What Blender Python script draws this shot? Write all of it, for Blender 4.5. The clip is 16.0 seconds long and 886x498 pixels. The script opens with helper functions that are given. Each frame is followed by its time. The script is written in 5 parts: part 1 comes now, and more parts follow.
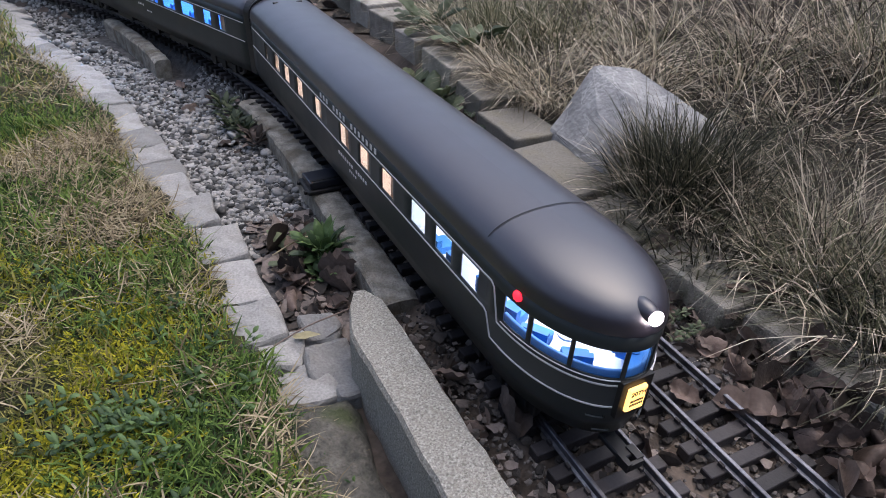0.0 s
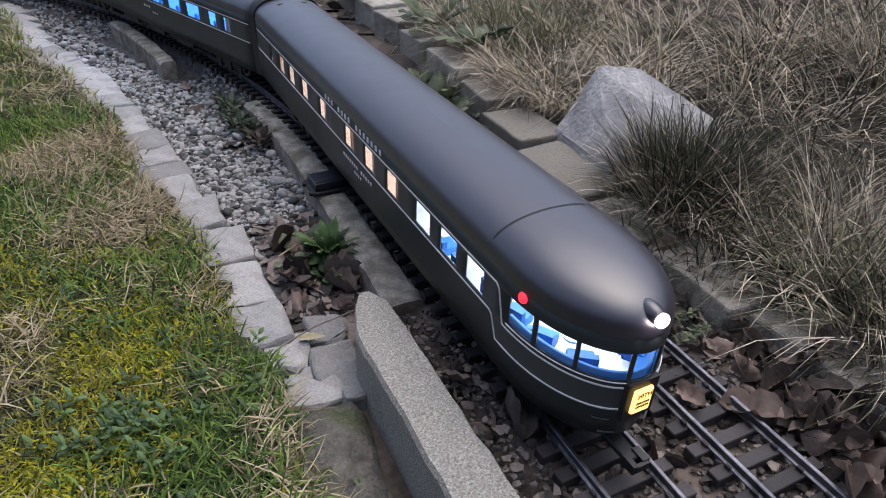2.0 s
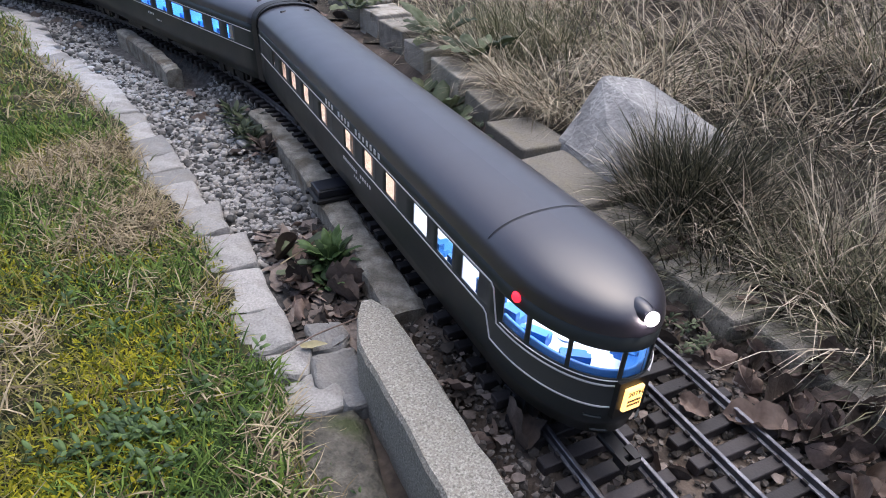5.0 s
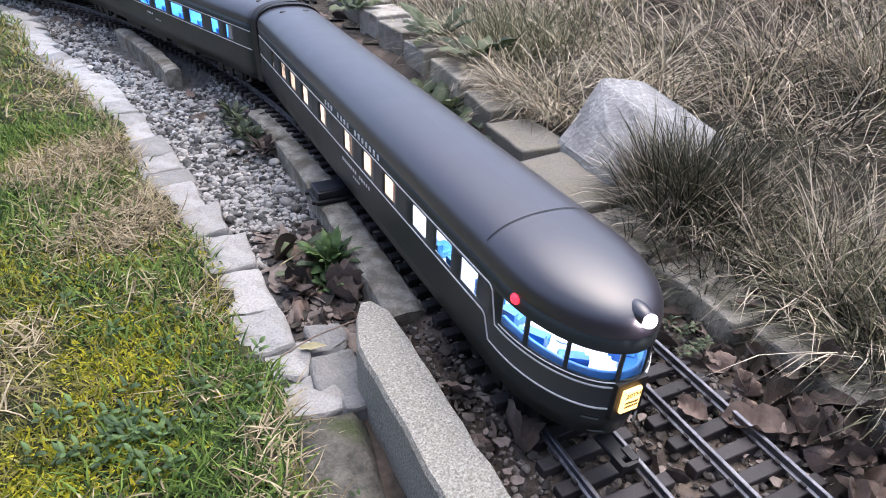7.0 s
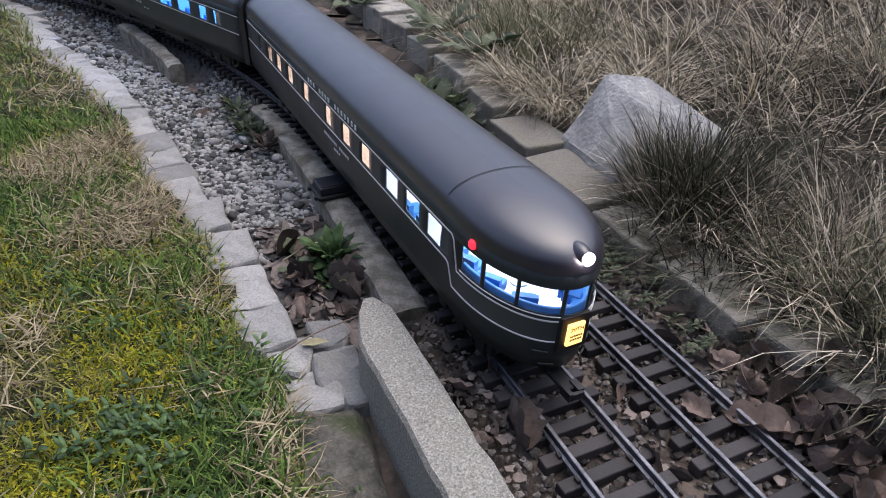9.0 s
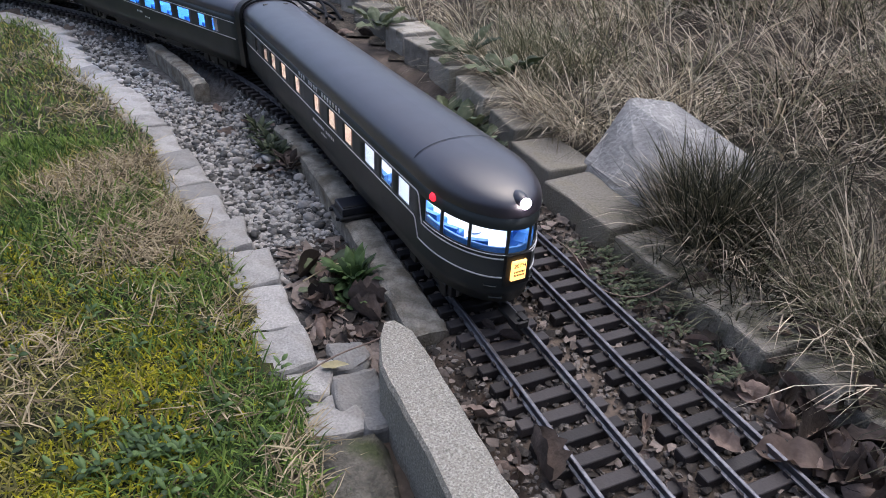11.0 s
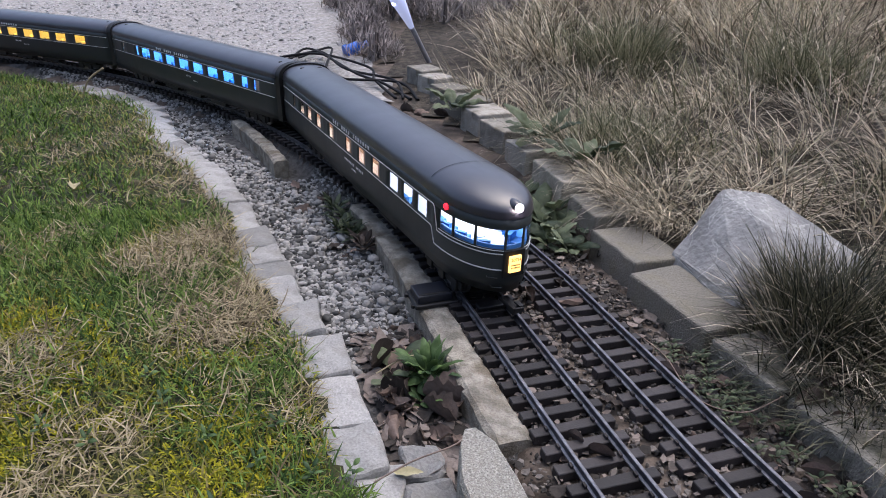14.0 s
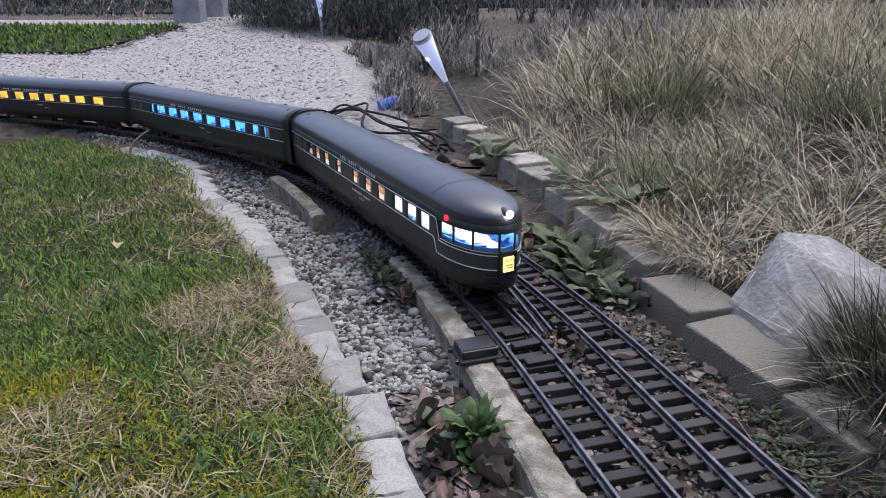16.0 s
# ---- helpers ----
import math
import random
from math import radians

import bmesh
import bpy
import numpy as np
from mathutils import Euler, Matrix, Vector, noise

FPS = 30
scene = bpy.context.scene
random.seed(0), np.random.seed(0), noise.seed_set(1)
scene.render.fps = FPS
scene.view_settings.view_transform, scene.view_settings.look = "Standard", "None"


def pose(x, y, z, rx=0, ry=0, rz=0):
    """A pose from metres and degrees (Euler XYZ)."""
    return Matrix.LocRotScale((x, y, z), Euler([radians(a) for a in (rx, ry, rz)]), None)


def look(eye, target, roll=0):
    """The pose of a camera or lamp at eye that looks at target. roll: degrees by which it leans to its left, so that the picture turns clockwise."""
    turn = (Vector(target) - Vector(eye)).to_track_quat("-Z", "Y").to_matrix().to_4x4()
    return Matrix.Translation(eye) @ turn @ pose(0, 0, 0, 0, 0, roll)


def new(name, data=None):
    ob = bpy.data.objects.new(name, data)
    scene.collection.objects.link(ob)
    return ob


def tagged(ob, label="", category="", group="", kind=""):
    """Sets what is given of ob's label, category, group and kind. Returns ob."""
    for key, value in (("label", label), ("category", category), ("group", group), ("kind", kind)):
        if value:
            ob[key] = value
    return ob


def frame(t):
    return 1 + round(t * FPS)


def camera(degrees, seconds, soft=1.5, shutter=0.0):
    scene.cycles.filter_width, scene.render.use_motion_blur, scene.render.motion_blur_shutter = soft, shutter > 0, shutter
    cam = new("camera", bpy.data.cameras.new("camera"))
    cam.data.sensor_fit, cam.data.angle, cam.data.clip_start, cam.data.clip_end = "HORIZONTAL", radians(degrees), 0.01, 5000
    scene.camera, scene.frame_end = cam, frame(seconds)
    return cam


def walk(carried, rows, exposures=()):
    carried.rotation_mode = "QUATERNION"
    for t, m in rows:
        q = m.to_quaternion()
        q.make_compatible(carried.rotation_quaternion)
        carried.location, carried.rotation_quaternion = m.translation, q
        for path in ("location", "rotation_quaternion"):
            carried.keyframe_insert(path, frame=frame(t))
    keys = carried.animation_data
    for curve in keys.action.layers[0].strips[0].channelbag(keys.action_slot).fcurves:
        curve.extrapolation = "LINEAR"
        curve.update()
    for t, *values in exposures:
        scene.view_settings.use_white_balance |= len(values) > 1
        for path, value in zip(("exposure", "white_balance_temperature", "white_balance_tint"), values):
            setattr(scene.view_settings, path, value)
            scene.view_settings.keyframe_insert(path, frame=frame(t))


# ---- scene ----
cam = camera(70.0, 16.0, soft=0.95)
PATH = [
    (0, (0.009, 0.018, 0.372), (0.091, 1.688, -0.726), 3.1),
    (0.5, (0.009, 0.019, 0.372), (0.088, 1.691, -0.722), 3.1),
    (1, (0.009, 0.019, 0.372), (0.081, 1.691, -0.724), 3.0),
    (1.5, (0.01, 0.019, 0.372), (0.075, 1.689, -0.728), 2.7),
    (2, (0.009, 0.019, 0.373), (0.075, 1.689, -0.726), 2.7),
    (2.5, (0.01, 0.02, 0.372), (0.077, 1.692, -0.723), 2.9),
    (3, (0.01, 0.02, 0.373), (0.079, 1.695, -0.718), 3.1),
    (3.5, (0.009, 0.02, 0.374), (0.079, 1.702, -0.705), 3.5),
    (4, (0.01, 0.019, 0.371), (0.068, 1.703, -0.707), 2.8),
    (6.5, (0.008, 0.02, 0.374), (0.062, 1.708, -0.697), 3.2),
    (7, (0.008, 0.02, 0.374), (0.069, 1.705, -0.701), 3.2),
    (7.5, (0.008, 0.021, 0.373), (0.073, 1.695, -0.72), 3.2),
    (8, (0.01, 0.02, 0.372), (0.072, 1.692, -0.724), 3.1),
    (8.5, (0.01, 0.021, 0.373), (0.068, 1.695, -0.721), 3.2),
    (9, (0.008, 0.022, 0.372), (0.061, 1.702, -0.712), 3.3),
    (11.5, (0.001, 0.03, 0.374), (-0.008, 1.741, -0.661), 3.2),
    (12, (0.001, 0.031, 0.374), (-0.015, 1.741, -0.663), 3.3),
    (12.5, (-0.003, 0.035, 0.376), (-0.032, 1.752, -0.649), 4.0),
    (13, (-0.013, 0.05, 0.375), (-0.091, 1.789, -0.61), 4.2),
    (13.5, (-0.021, 0.057, 0.381), (-0.178, 1.833, -0.524), 3.5),
    (14, (-0.028, 0.067, 0.379), (-0.222, 1.865, -0.475), 2.6),
    (14.5, (-0.03, 0.072, 0.376), (-0.256, 1.892, -0.42), 1.8),
    (15, (-0.031, 0.073, 0.376), (-0.274, 1.903, -0.392), 1.8),
    (15.5, (-0.034, 0.081, 0.371), (-0.297, 1.916, -0.379), 0.5),
    (16, (-0.041, 0.089, 0.372), (-0.355, 1.931, -0.34), -0.0),
]
walk(cam, [(t, look(eye, target, roll)) for t, eye, target, roll in PATH],
     exposures=[(0.0, 0.90, 6430, 13.5), (4.2, 0.88, 6430, 13.5), (6.3, 1.68, 6430, 13.5), (7.0, 1.63, 6430, 13.5), (7.6, 1.12, 6430, 13.5), (8.0, 0.93, 6430, 13.5), (12.5, 0.93, 6430, 13.5), (14.5, 1.0, 6380, 13.5), (16.0, 1.0, 6300, 13.5)])

# ---- world and light: an overcast winter dusk ----
world = bpy.data.worlds.new("world")
scene.world = world
world.use_nodes = True
_nt = world.node_tree
_bg = _nt.nodes["Background"]
_sky = _nt.nodes.new("ShaderNodeTexSky")
_sky.sky_type = "NISHITA"
_sky.sun_disc = False
_sky.sun_elevation = radians(74)
_sky.sun_rotation = radians(50)
_sky.air_density = 1.0
_sky.dust_density = 4.0
_nt.links.new(_sky.outputs[0], _bg.inputs[0])
_bg.inputs[1].default_value = 0.13
sun = new("sun", bpy.data.lights.new("sun", "SUN"))
sun.data.energy = 0.9
sun.data.angle = radians(70)
sun.data.color = (0.9, 0.95, 1.0)
sun.matrix_world = look((0, 0, 5), (-1.1, -0.9, 0.0))
scene.view_settings.exposure = 0.0

# ---- materials ----
def shader(name):
    m = bpy.data.materials.new(name)
    m.use_nodes = True
    return m, m.node_tree, m.node_tree.nodes["Principled BSDF"]


def mat(name, a, b, scale=40.0, rough=0.8, bump=0.3, fine=260.0, metal=0.0, c=None, island=False, objrand=False, detail=6.0, spec=0.4, dist=0.002):
    """Two colours mixed by a coarse noise, a finer one for grain and relief; c: a third colour in scattered stains."""
    m, nt, p = shader(name)
    N, L = nt.nodes, nt.links
    co = N.new("ShaderNodeTexCoord")
    n1 = N.new("ShaderNodeTexNoise")
    n1.inputs["Scale"].default_value = scale
    n1.inputs["Detail"].default_value = detail
    L.new(co.outputs["Object"], n1.inputs["Vector"])
    n2 = N.new("ShaderNodeTexNoise")
    n2.inputs["Scale"].default_value = fine
    n2.inputs["Detail"].default_value = 4.0
    L.new(co.outputs["Object"], n2.inputs["Vector"])
    r = N.new("ShaderNodeValToRGB")
    r.color_ramp.elements[0].position, r.color_ramp.elements[1].position = 0.35, 0.65
    r.color_ramp.elements[0].color, r.color_ramp.elements[1].color = (*a, 1), (*b, 1)
    source = n1.outputs["Fac"]
    if island or objrand:
        g = N.new("ShaderNodeNewGeometry" if island else "ShaderNodeObjectInfo")
        mx = N.new("ShaderNodeMath")
        mx.operation = "MULTIPLY_ADD"
        mx.inputs[1].default_value = 0.55
        L.new(g.outputs["Random Per Island" if island else "Random"], mx.inputs[0])
        half = N.new("ShaderNodeMath")
        half.operation = "MULTIPLY"
        half.inputs[1].default_value = 0.45
        L.new(n1.outputs["Fac"], half.inputs[0])
        L.new(half.outputs[0], mx.inputs[2])
        source = mx.outputs[0]
    L.new(source, r.inputs[0])
    colour = r.outputs[0]
    if c is not None:
        n3 = N.new("ShaderNodeTexNoise")
        n3.inputs["Scale"].default_value = scale * 0.45
        n3.inputs["Detail"].default_value = 8.0
        L.new(co.outputs["Object"], n3.inputs["Vector"])
        r3 = N.new("ShaderNodeValToRGB")
        r3.color_ramp.elements[0].position, r3.color_ramp.elements[1].position = 0.5, 0.66
        L.new(n3.outputs["Fac"], r3.inputs[0])
        mix = N.new("ShaderNodeMixRGB")
        mix.inputs[2].default_value = (*c, 1)
        L.new(r3.outputs[0], mix.inputs[0])
        L.new(colour, mix.inputs[1])
        colour = mix.outputs[0]
    grain = N.new("ShaderNodeMixRGB")
    grain.blend_type = "OVERLAY"
    grain.inputs[0].default_value = 0.45
    L.new(colour, grain.inputs[1])
    L.new(n2.outputs["Fac"], grain.inputs[2])
    L.new(grain.outputs[0], p.inputs["Base Color"])
    p.inputs["Roughness"].default_value = rough
    p.inputs["Metallic"].default_value = metal
    p.inputs["Specular IOR Level"].default_value = spec
    if bump:
        bp = N.new("ShaderNodeBump")
        bp.inputs["Strength"].default_value = bump
        bp.inputs["Distance"].default_value = dist
        L.new(n2.outputs["Fac"], bp.inputs["Height"])
        L.new(bp.outputs[0], p.inputs["Normal"])
    return m


def glow(name, colour, strength):
    m, nt, p = shader(name)
    p.inputs["Base Color"].default_value = (*[min(1, v) for v in colour], 1)
    p.inputs["Emission Color"].default_value = (*colour, 1)
    p.inputs["Emission Strength"].default_value = strength
    p.inputs["Roughness"].default_value = 0.5
    return m


def plain(name, colour, rough=0.5, metal=0.0, spec=0.5):
    m, nt, p = shader(name)
    N, L = nt.nodes, nt.links
    p.inputs["Base Color"].default_value = (*colour, 1)
    p.inputs["Metallic"].default_value = metal
    p.inputs["Specular IOR Level"].default_value = spec
    n = N.new("ShaderNodeTexNoise")
    n.inputs["Scale"].default_value = 30.0
    n.inputs["Detail"].default_value = 6.0
    co = N.new("ShaderNodeTexCoord")
    L.new(co.outputs["Object"], n.inputs["Vector"])
    mr = N.new("ShaderNodeMapRange")
    mr.inputs["To Min"].default_value = max(0.03, rough - 0.08)
    mr.inputs["To Max"].default_value = min(1.0, rough + 0.1)
    L.new(n.outputs["Fac"], mr.inputs["Value"])
    L.new(mr.outputs[0], p.inputs["Roughness"])
    return m


def glass_material():
    m, nt, p = shader("window glass")
    p.inputs["Base Color"].default_value = (0.95, 0.97, 1, 1)
    p.inputs["Transmission Weight"].default_value = 1.0
    p.inputs["Roughness"].default_value = 0.02
    p.inputs["IOR"].default_value = 1.2
    return m


M_SOIL = mat("damp soil", (0.045, 0.035, 0.028), (0.13, 0.102, 0.082), 30, 0.95, 0.8, 220)
M_GRAVELBED = mat("fine grit", (0.045, 0.042, 0.04), (0.11, 0.105, 0.10), 90, 0.9, 0.8, 300)
M_PATHSTONE = mat("pale path chips", (0.25, 0.243, 0.236), (0.40, 0.39, 0.38), 50, 0.85, 0.2, 300, island=True)
M_PATH = mat("pale crushed gravel", (0.20, 0.19, 0.185), (0.40, 0.385, 0.375), 60, 0.9, 1.0, 150, c=(0.3, 0.28, 0.26), dist=0.006)
# turf colour darkened to carry the shade in the gaps between blades
M_TURF_SHADED = mat("turf", (0.008, 0.01, 0.004), (0.032, 0.034, 0.010), 25, 0.95, 0.8, 200)
M_PEBBLE = mat("river pebbles", (0.04, 0.04, 0.039), (0.33, 0.32, 0.305), 50, 0.7, 0.25, 400, island=True)
M_BALLAST = mat("dark ballast stones", (0.026, 0.022, 0.019), (0.16, 0.14, 0.125), 60, 0.85, 0.3, 400, island=True)
M_COBBLE = mat("pale split granite", (0.19, 0.187, 0.18), (0.33, 0.322, 0.31), 45, 0.9, 0.8, 420, c=(0.17, 0.16, 0.145), objrand=True, dist=0.0012, detail=9.0)
M_CONC = mat("weathered concrete", (0.15, 0.136, 0.112), (0.35, 0.322, 0.272), 60, 0.92, 1.0, 420, c=(0.15, 0.125, 0.092))
M_CONC_B = mat("pale coarse concrete", (0.16, 0.152, 0.132), (0.37, 0.355, 0.318), 560, 0.94, 0.9, 800, c=(0.24, 0.228, 0.195), dist=0.0014, detail=9.0)
M_CURB = mat("weathered concrete block", (0.17, 0.158, 0.135), (0.38, 0.355, 0.312), 55, 0.95, 0.9, 380, c=(0.17, 0.155, 0.12), objrand=True)
# darker tone for the curb blocks at the near end
M_CURB_DARK = mat("darker mossy concrete block", (0.10, 0.092, 0.076), (0.27, 0.25, 0.215), 55, 0.9, 0.9, 380, c=(0.05, 0.05, 0.03), objrand=True)
M_ROCK = mat("grey limestone", (0.19, 0.19, 0.19), (0.33, 0.327, 0.32), 14, 0.85, 0.6, 150, c=(0.23, 0.225, 0.21), dist=0.004, detail=9.0)
M_DARKSTONE = mat("mossy dark stone", (0.045, 0.043, 0.036), (0.14, 0.13, 0.108), 45, 0.92, 1.0, 260, c=(0.05, 0.06, 0.025), dist=0.004)
M_RAIL = mat("oxidised brass rail", (0.10, 0.10, 0.115), (0.2, 0.2, 0.22), 60, 0.42, 0.1, 300, metal=0.85)
M_TIE = mat("dark brown plastic sleeper", (0.014, 0.012, 0.013), (0.036, 0.031, 0.032), 50, 0.62, 0.2, 500, objrand=True)
M_BODY = plain("dark grey car paint", (0.023, 0.0285, 0.030), 0.38, spec=0.35)
M_BAND = plain("mid grey window band", (0.042, 0.048, 0.050), 0.38, spec=0.35)
M_ROOF = plain("satin black roof", (0.017, 0.015, 0.025), 0.42, spec=0.8)
M_ROOF.node_tree.nodes["Principled BSDF"].inputs["Coat Weight"].default_value = 0.65
M_ROOF.node_tree.nodes["Principled BSDF"].inputs["Coat Roughness"].default_value = 0.3
M_BLACK = plain("black plastic", (0.008, 0.008, 0.009), 0.5)
M_BOX = plain("dark blue-black plastic", (0.012, 0.014, 0.022), 0.38)
M_STRIPE = plain("silver stripe", (0.62, 0.62, 0.62), 0.35)
M_LETTER = plain("pale grey lettering", (0.75, 0.75, 0.75), 0.5)
M_STEEL = plain("dull steel", (0.25, 0.25, 0.26), 0.4, 0.9)
M_GLASS = glass_material()
M_SEAT = plain("blue upholstery", (0.015, 0.14, 0.40), 0.6)
M_WHITEWALL = plain("white interior", (0.75, 0.76, 0.8), 0.6)
M_PEACH = plain("peach interior", (0.7, 0.45, 0.3), 0.6)
M_BLUEWALL = plain("blue interior", (0.28, 0.52, 0.9), 0.6)
M_YELLOWWALL = plain("yellow interior", (0.8, 0.63, 0.25), 0.6)
M_GOLDLEAF = plain("brass fitting", (0.6, 0.42, 0.12), 0.35, 0.7)
G_WHITE = glow("cool white lamp strip", (0.82, 0.9, 1.0), 5.0)
G_WARM = glow("warm lamp strip", (1.0, 0.80, 0.62), 2.0)
G_BLUE = glow("blue lamp strip", (0.25, 0.55, 1.0), 9.0)
G_YELLOW = glow("yellow lamp strip", (1.0, 0.80, 0.36), 3.0)
G_HEAD = glow("headlight", (1.0, 0.86, 0.84), 22.0)
G_RED = glow("red marker lamp", (1.0, 0.015, 0.03), 1.6)
G_SIGN = glow("backlit amber sign", (1.0, 0.58, 0.16), 1.3)
G_SOLAR = glow("solar lamp glow", (0.50, 0.56, 0.85), 0.30)
G_LED = glow("blue-white led", (0.35, 0.4, 1.0), 4.0)
M_PALE = mat("pale straw blades", (0.13, 0.108, 0.075), (0.72, 0.64, 0.49), 30, 0.85, 0.0, 100, island=True)
M_RUST = mat("rusty red blades", (0.05, 0.02, 0.015), (0.18, 0.07, 0.05), 30, 0.85, 0.0, 100, island=True)
M_DRY = mat("dry grass blades", (0.05, 0.040, 0.030), (0.64, 0.555, 0.43), 30, 0.85, 0.0, 100, island=True)
M_DRYDARK = mat("dark tussock blades", (0.014, 0.017, 0.010), (0.12, 0.115, 0.072), 30, 0.85, 0.0, 100, island=True)
M_DRYGREEN = mat("half green tussock blades", (0.075, 0.082, 0.042), (0.36, 0.345, 0.225), 30, 0.85, 0.0, 100, island=True)
# thatch coloured dark so that it gives the shade under the bank grass
M_THATCH_SHADED = mat("matted dead grass", (0.014, 0.011, 0.008), (0.075, 0.062, 0.047), 40, 0.95, 1.0, 160, dist=0.006)
M_GRASS = mat("lawn blades", (0.055, 0.07, 0.015), (0.32, 0.29, 0.085), 18, 0.8, 0.0, 100, island=True, c=(0.25, 0.19, 0.075))
M_LUSH = mat("lush lawn blades", (0.03, 0.07, 0.012), (0.17, 0.26, 0.05), 18, 0.75, 0.0, 100, island=True)
M_STRAW = mat("straw", (0.13, 0.10, 0.058), (0.44, 0.37, 0.24), 30, 0.85, 0.0, 100, island=True)
M_MOSS = mat("yellow moss", (0.105, 0.13, 0.009), (0.38, 0.35, 0.02), 30, 0.9, 0.6, 300, island=True)
M_WEED = mat("weed leaf", (0.03, 0.062, 0.02), (0.10, 0.165, 0.055), 60, 0.6, 0.2, 200, objrand=True)
M_DOCK = mat("dull dock leaf", (0.03, 0.045, 0.022), (0.12, 0.145, 0.08), 30, 0.6, 0.3, 160, objrand=True)
M_LITTER = mat("leaf crumbs", (0.022, 0.018, 0.015), (0.19, 0.155, 0.135), 60, 0.85, 0.3, 300, island=True)
M_DEADLEAF = mat("dead leaf", (0.055, 0.038, 0.030), (0.24, 0.175, 0.145), 40, 0.7, 0.4, 200, objrand=True)
M_DEADDARK = mat("rotting leaf", (0.035, 0.026, 0.021), (0.17, 0.128, 0.108), 40, 0.8, 0.4, 200, objrand=True)
M_YELLEAF = mat("yellow leaf", (0.28, 0.25, 0.14), (0.40, 0.36, 0.22), 40, 0.7, 0.2, 200)
M_BUSH = mat("grey-green lavender", (0.03, 0.034, 0.034), (0.16, 0.175, 0.175), 12, 0.85, 0.0, 60, island=True)
M_TWIG = mat("grey-brown twigs", (0.09, 0.078, 0.075), (0.36, 0.315, 0.30), 20, 0.9, 0.0, 60, island=True)
M_HOSE = plain("black hose", (0.010, 0.010, 0.012), 0.7, spec=0.2)
M_BLUEPLASTIC = plain("bright blue plastic", (0.01, 0.12, 0.55), 0.35)
M_POST = mat("grey granite", (0.2, 0.21, 0.23), (0.3, 0.31, 0.33), 12, 0.8, 0.4, 160)
M_STAKE = plain("grey stake", (0.35, 0.36, 0.4), 0.4, 0.3)



def veins(m, scale, half, colour):
    """Thin pale veins along the middle level of a distorted noise."""
    nt = m.node_tree
    N, L = nt.nodes, nt.links
    p = N["Principled BSDF"]
    old = p.inputs["Base Color"].links[0].from_socket
    co = N.new("ShaderNodeTexCoord")
    n = N.new("ShaderNodeTexNoise")
    n.inputs["Scale"].default_value = scale
    n.inputs["Detail"].default_value = 5.0
    n.inputs["Distortion"].default_value = 0.6
    L.new(co.outputs["Object"], n.inputs["Vector"])
    r = N.new("ShaderNodeValToRGB")
    e = r.color_ramp.elements
    e[0].position, e[0].color = 0.5 - half, (0, 0, 0, 1)
    e[1].position, e[1].color = 0.5 + half, (0, 0, 0, 1)
    mid_stop = e.new(0.5)
    mid_stop.color = (0.8, 0.8, 0.8, 1)
    L.new(n.outputs["Fac"], r.inputs[0])
    mix = N.new("ShaderNodeMixRGB")
    mix.inputs[2].default_value = (*colour, 1)
    L.new(r.outputs[0], mix.inputs[0])
    L.new(old, mix.inputs[1])
    L.new(mix.outputs[0], p.inputs["Base Color"])


def let_light_through(m, share):
    """Thin leaves and blades pass part of the light."""
    nt = m.node_tree
    N, L = nt.nodes, nt.links
    p = N["Principled BSDF"]
    tr = N.new("ShaderNodeBsdfTranslucent")
    L.new(p.inputs["Base Color"].links[0].from_socket, tr.inputs["Color"])
    mix = N.new("ShaderNodeMixShader")
    mix.inputs[0].default_value = share
    L.new(p.outputs[0], mix.inputs[1])
    L.new(tr.outputs[0], mix.inputs[2])
    L.new(mix.outputs[0], N["Material Output"].inputs["Surface"])


for _m in (M_DRY, M_PALE, M_DRYGREEN, M_GRASS, M_LUSH, M_STRAW, M_MOSS):
    let_light_through(_m, 0.22)
for _m in (M_WEED, M_DOCK, M_DEADLEAF, M_DRYDARK):
    let_light_through(_m, 0.2)
veins(M_ROCK, 13.0, 0.010, (0.42, 0.415, 0.40))
# material of the added, unseen hedges that block the low sky
M_SKY_BLOCK = mat("dark light-blocking hedge", (0.008, 0.012, 0.006), (0.035, 0.045, 0.02), 6, 0.9, 1.0, 40, dist=0.03)

# ---- mesh helpers ----
rng = np.random.default_rng(7)


def link_mesh(name, verts, faces, material, parent=None, smooth=False):
    me = bpy.data.meshes.new(name)
    me.from_pydata([tuple(v) for v in verts], [], [tuple(f) for f in faces])
    me.update()
    me.materials.append(material)
    if smooth:
        me.polygons.foreach_set("use_smooth", [True] * len(me.polygons))
    ob = new(name, me)
    if parent is not None:
        ob.parent = parent
    return ob


def part(name, bm, material, parent=None, label="", smooth=False):
    me = bpy.data.meshes.new(name)
    bmesh.ops.recalc_face_normals(bm, faces=bm.faces)
    if smooth:
        for f in bm.faces:
            f.smooth = True
    bm.to_mesh(me)
    bm.free()
    me.materials.append(material)
    ob = new(name, me)
    if parent is not None:
        ob.parent = parent
    if label:
        tagged(ob, label)
    return ob


def box_bm(sx, sy, sz, bevel=0.0, m=Matrix(), segments=1):
    bm = bmesh.new()
    bmesh.ops.create_cube(bm, size=1.0, matrix=Matrix.Diagonal((sx, sy, sz, 1)))
    if bevel:
        bmesh.ops.bevel(bm, geom=list(bm.edges), offset=bevel, segments=segments, affect="EDGES", profile=0.6)
    bm.transform(m)
    return bm


def add_box(bm, cx, cy, cz, sx, sy, sz, m=Matrix()):
    r = bmesh.ops.create_cube(bm, size=1.0, matrix=m @ Matrix.Translation((cx, cy, cz)) @ Matrix.Diagonal((sx, sy, sz, 1)))
    return r["verts"]


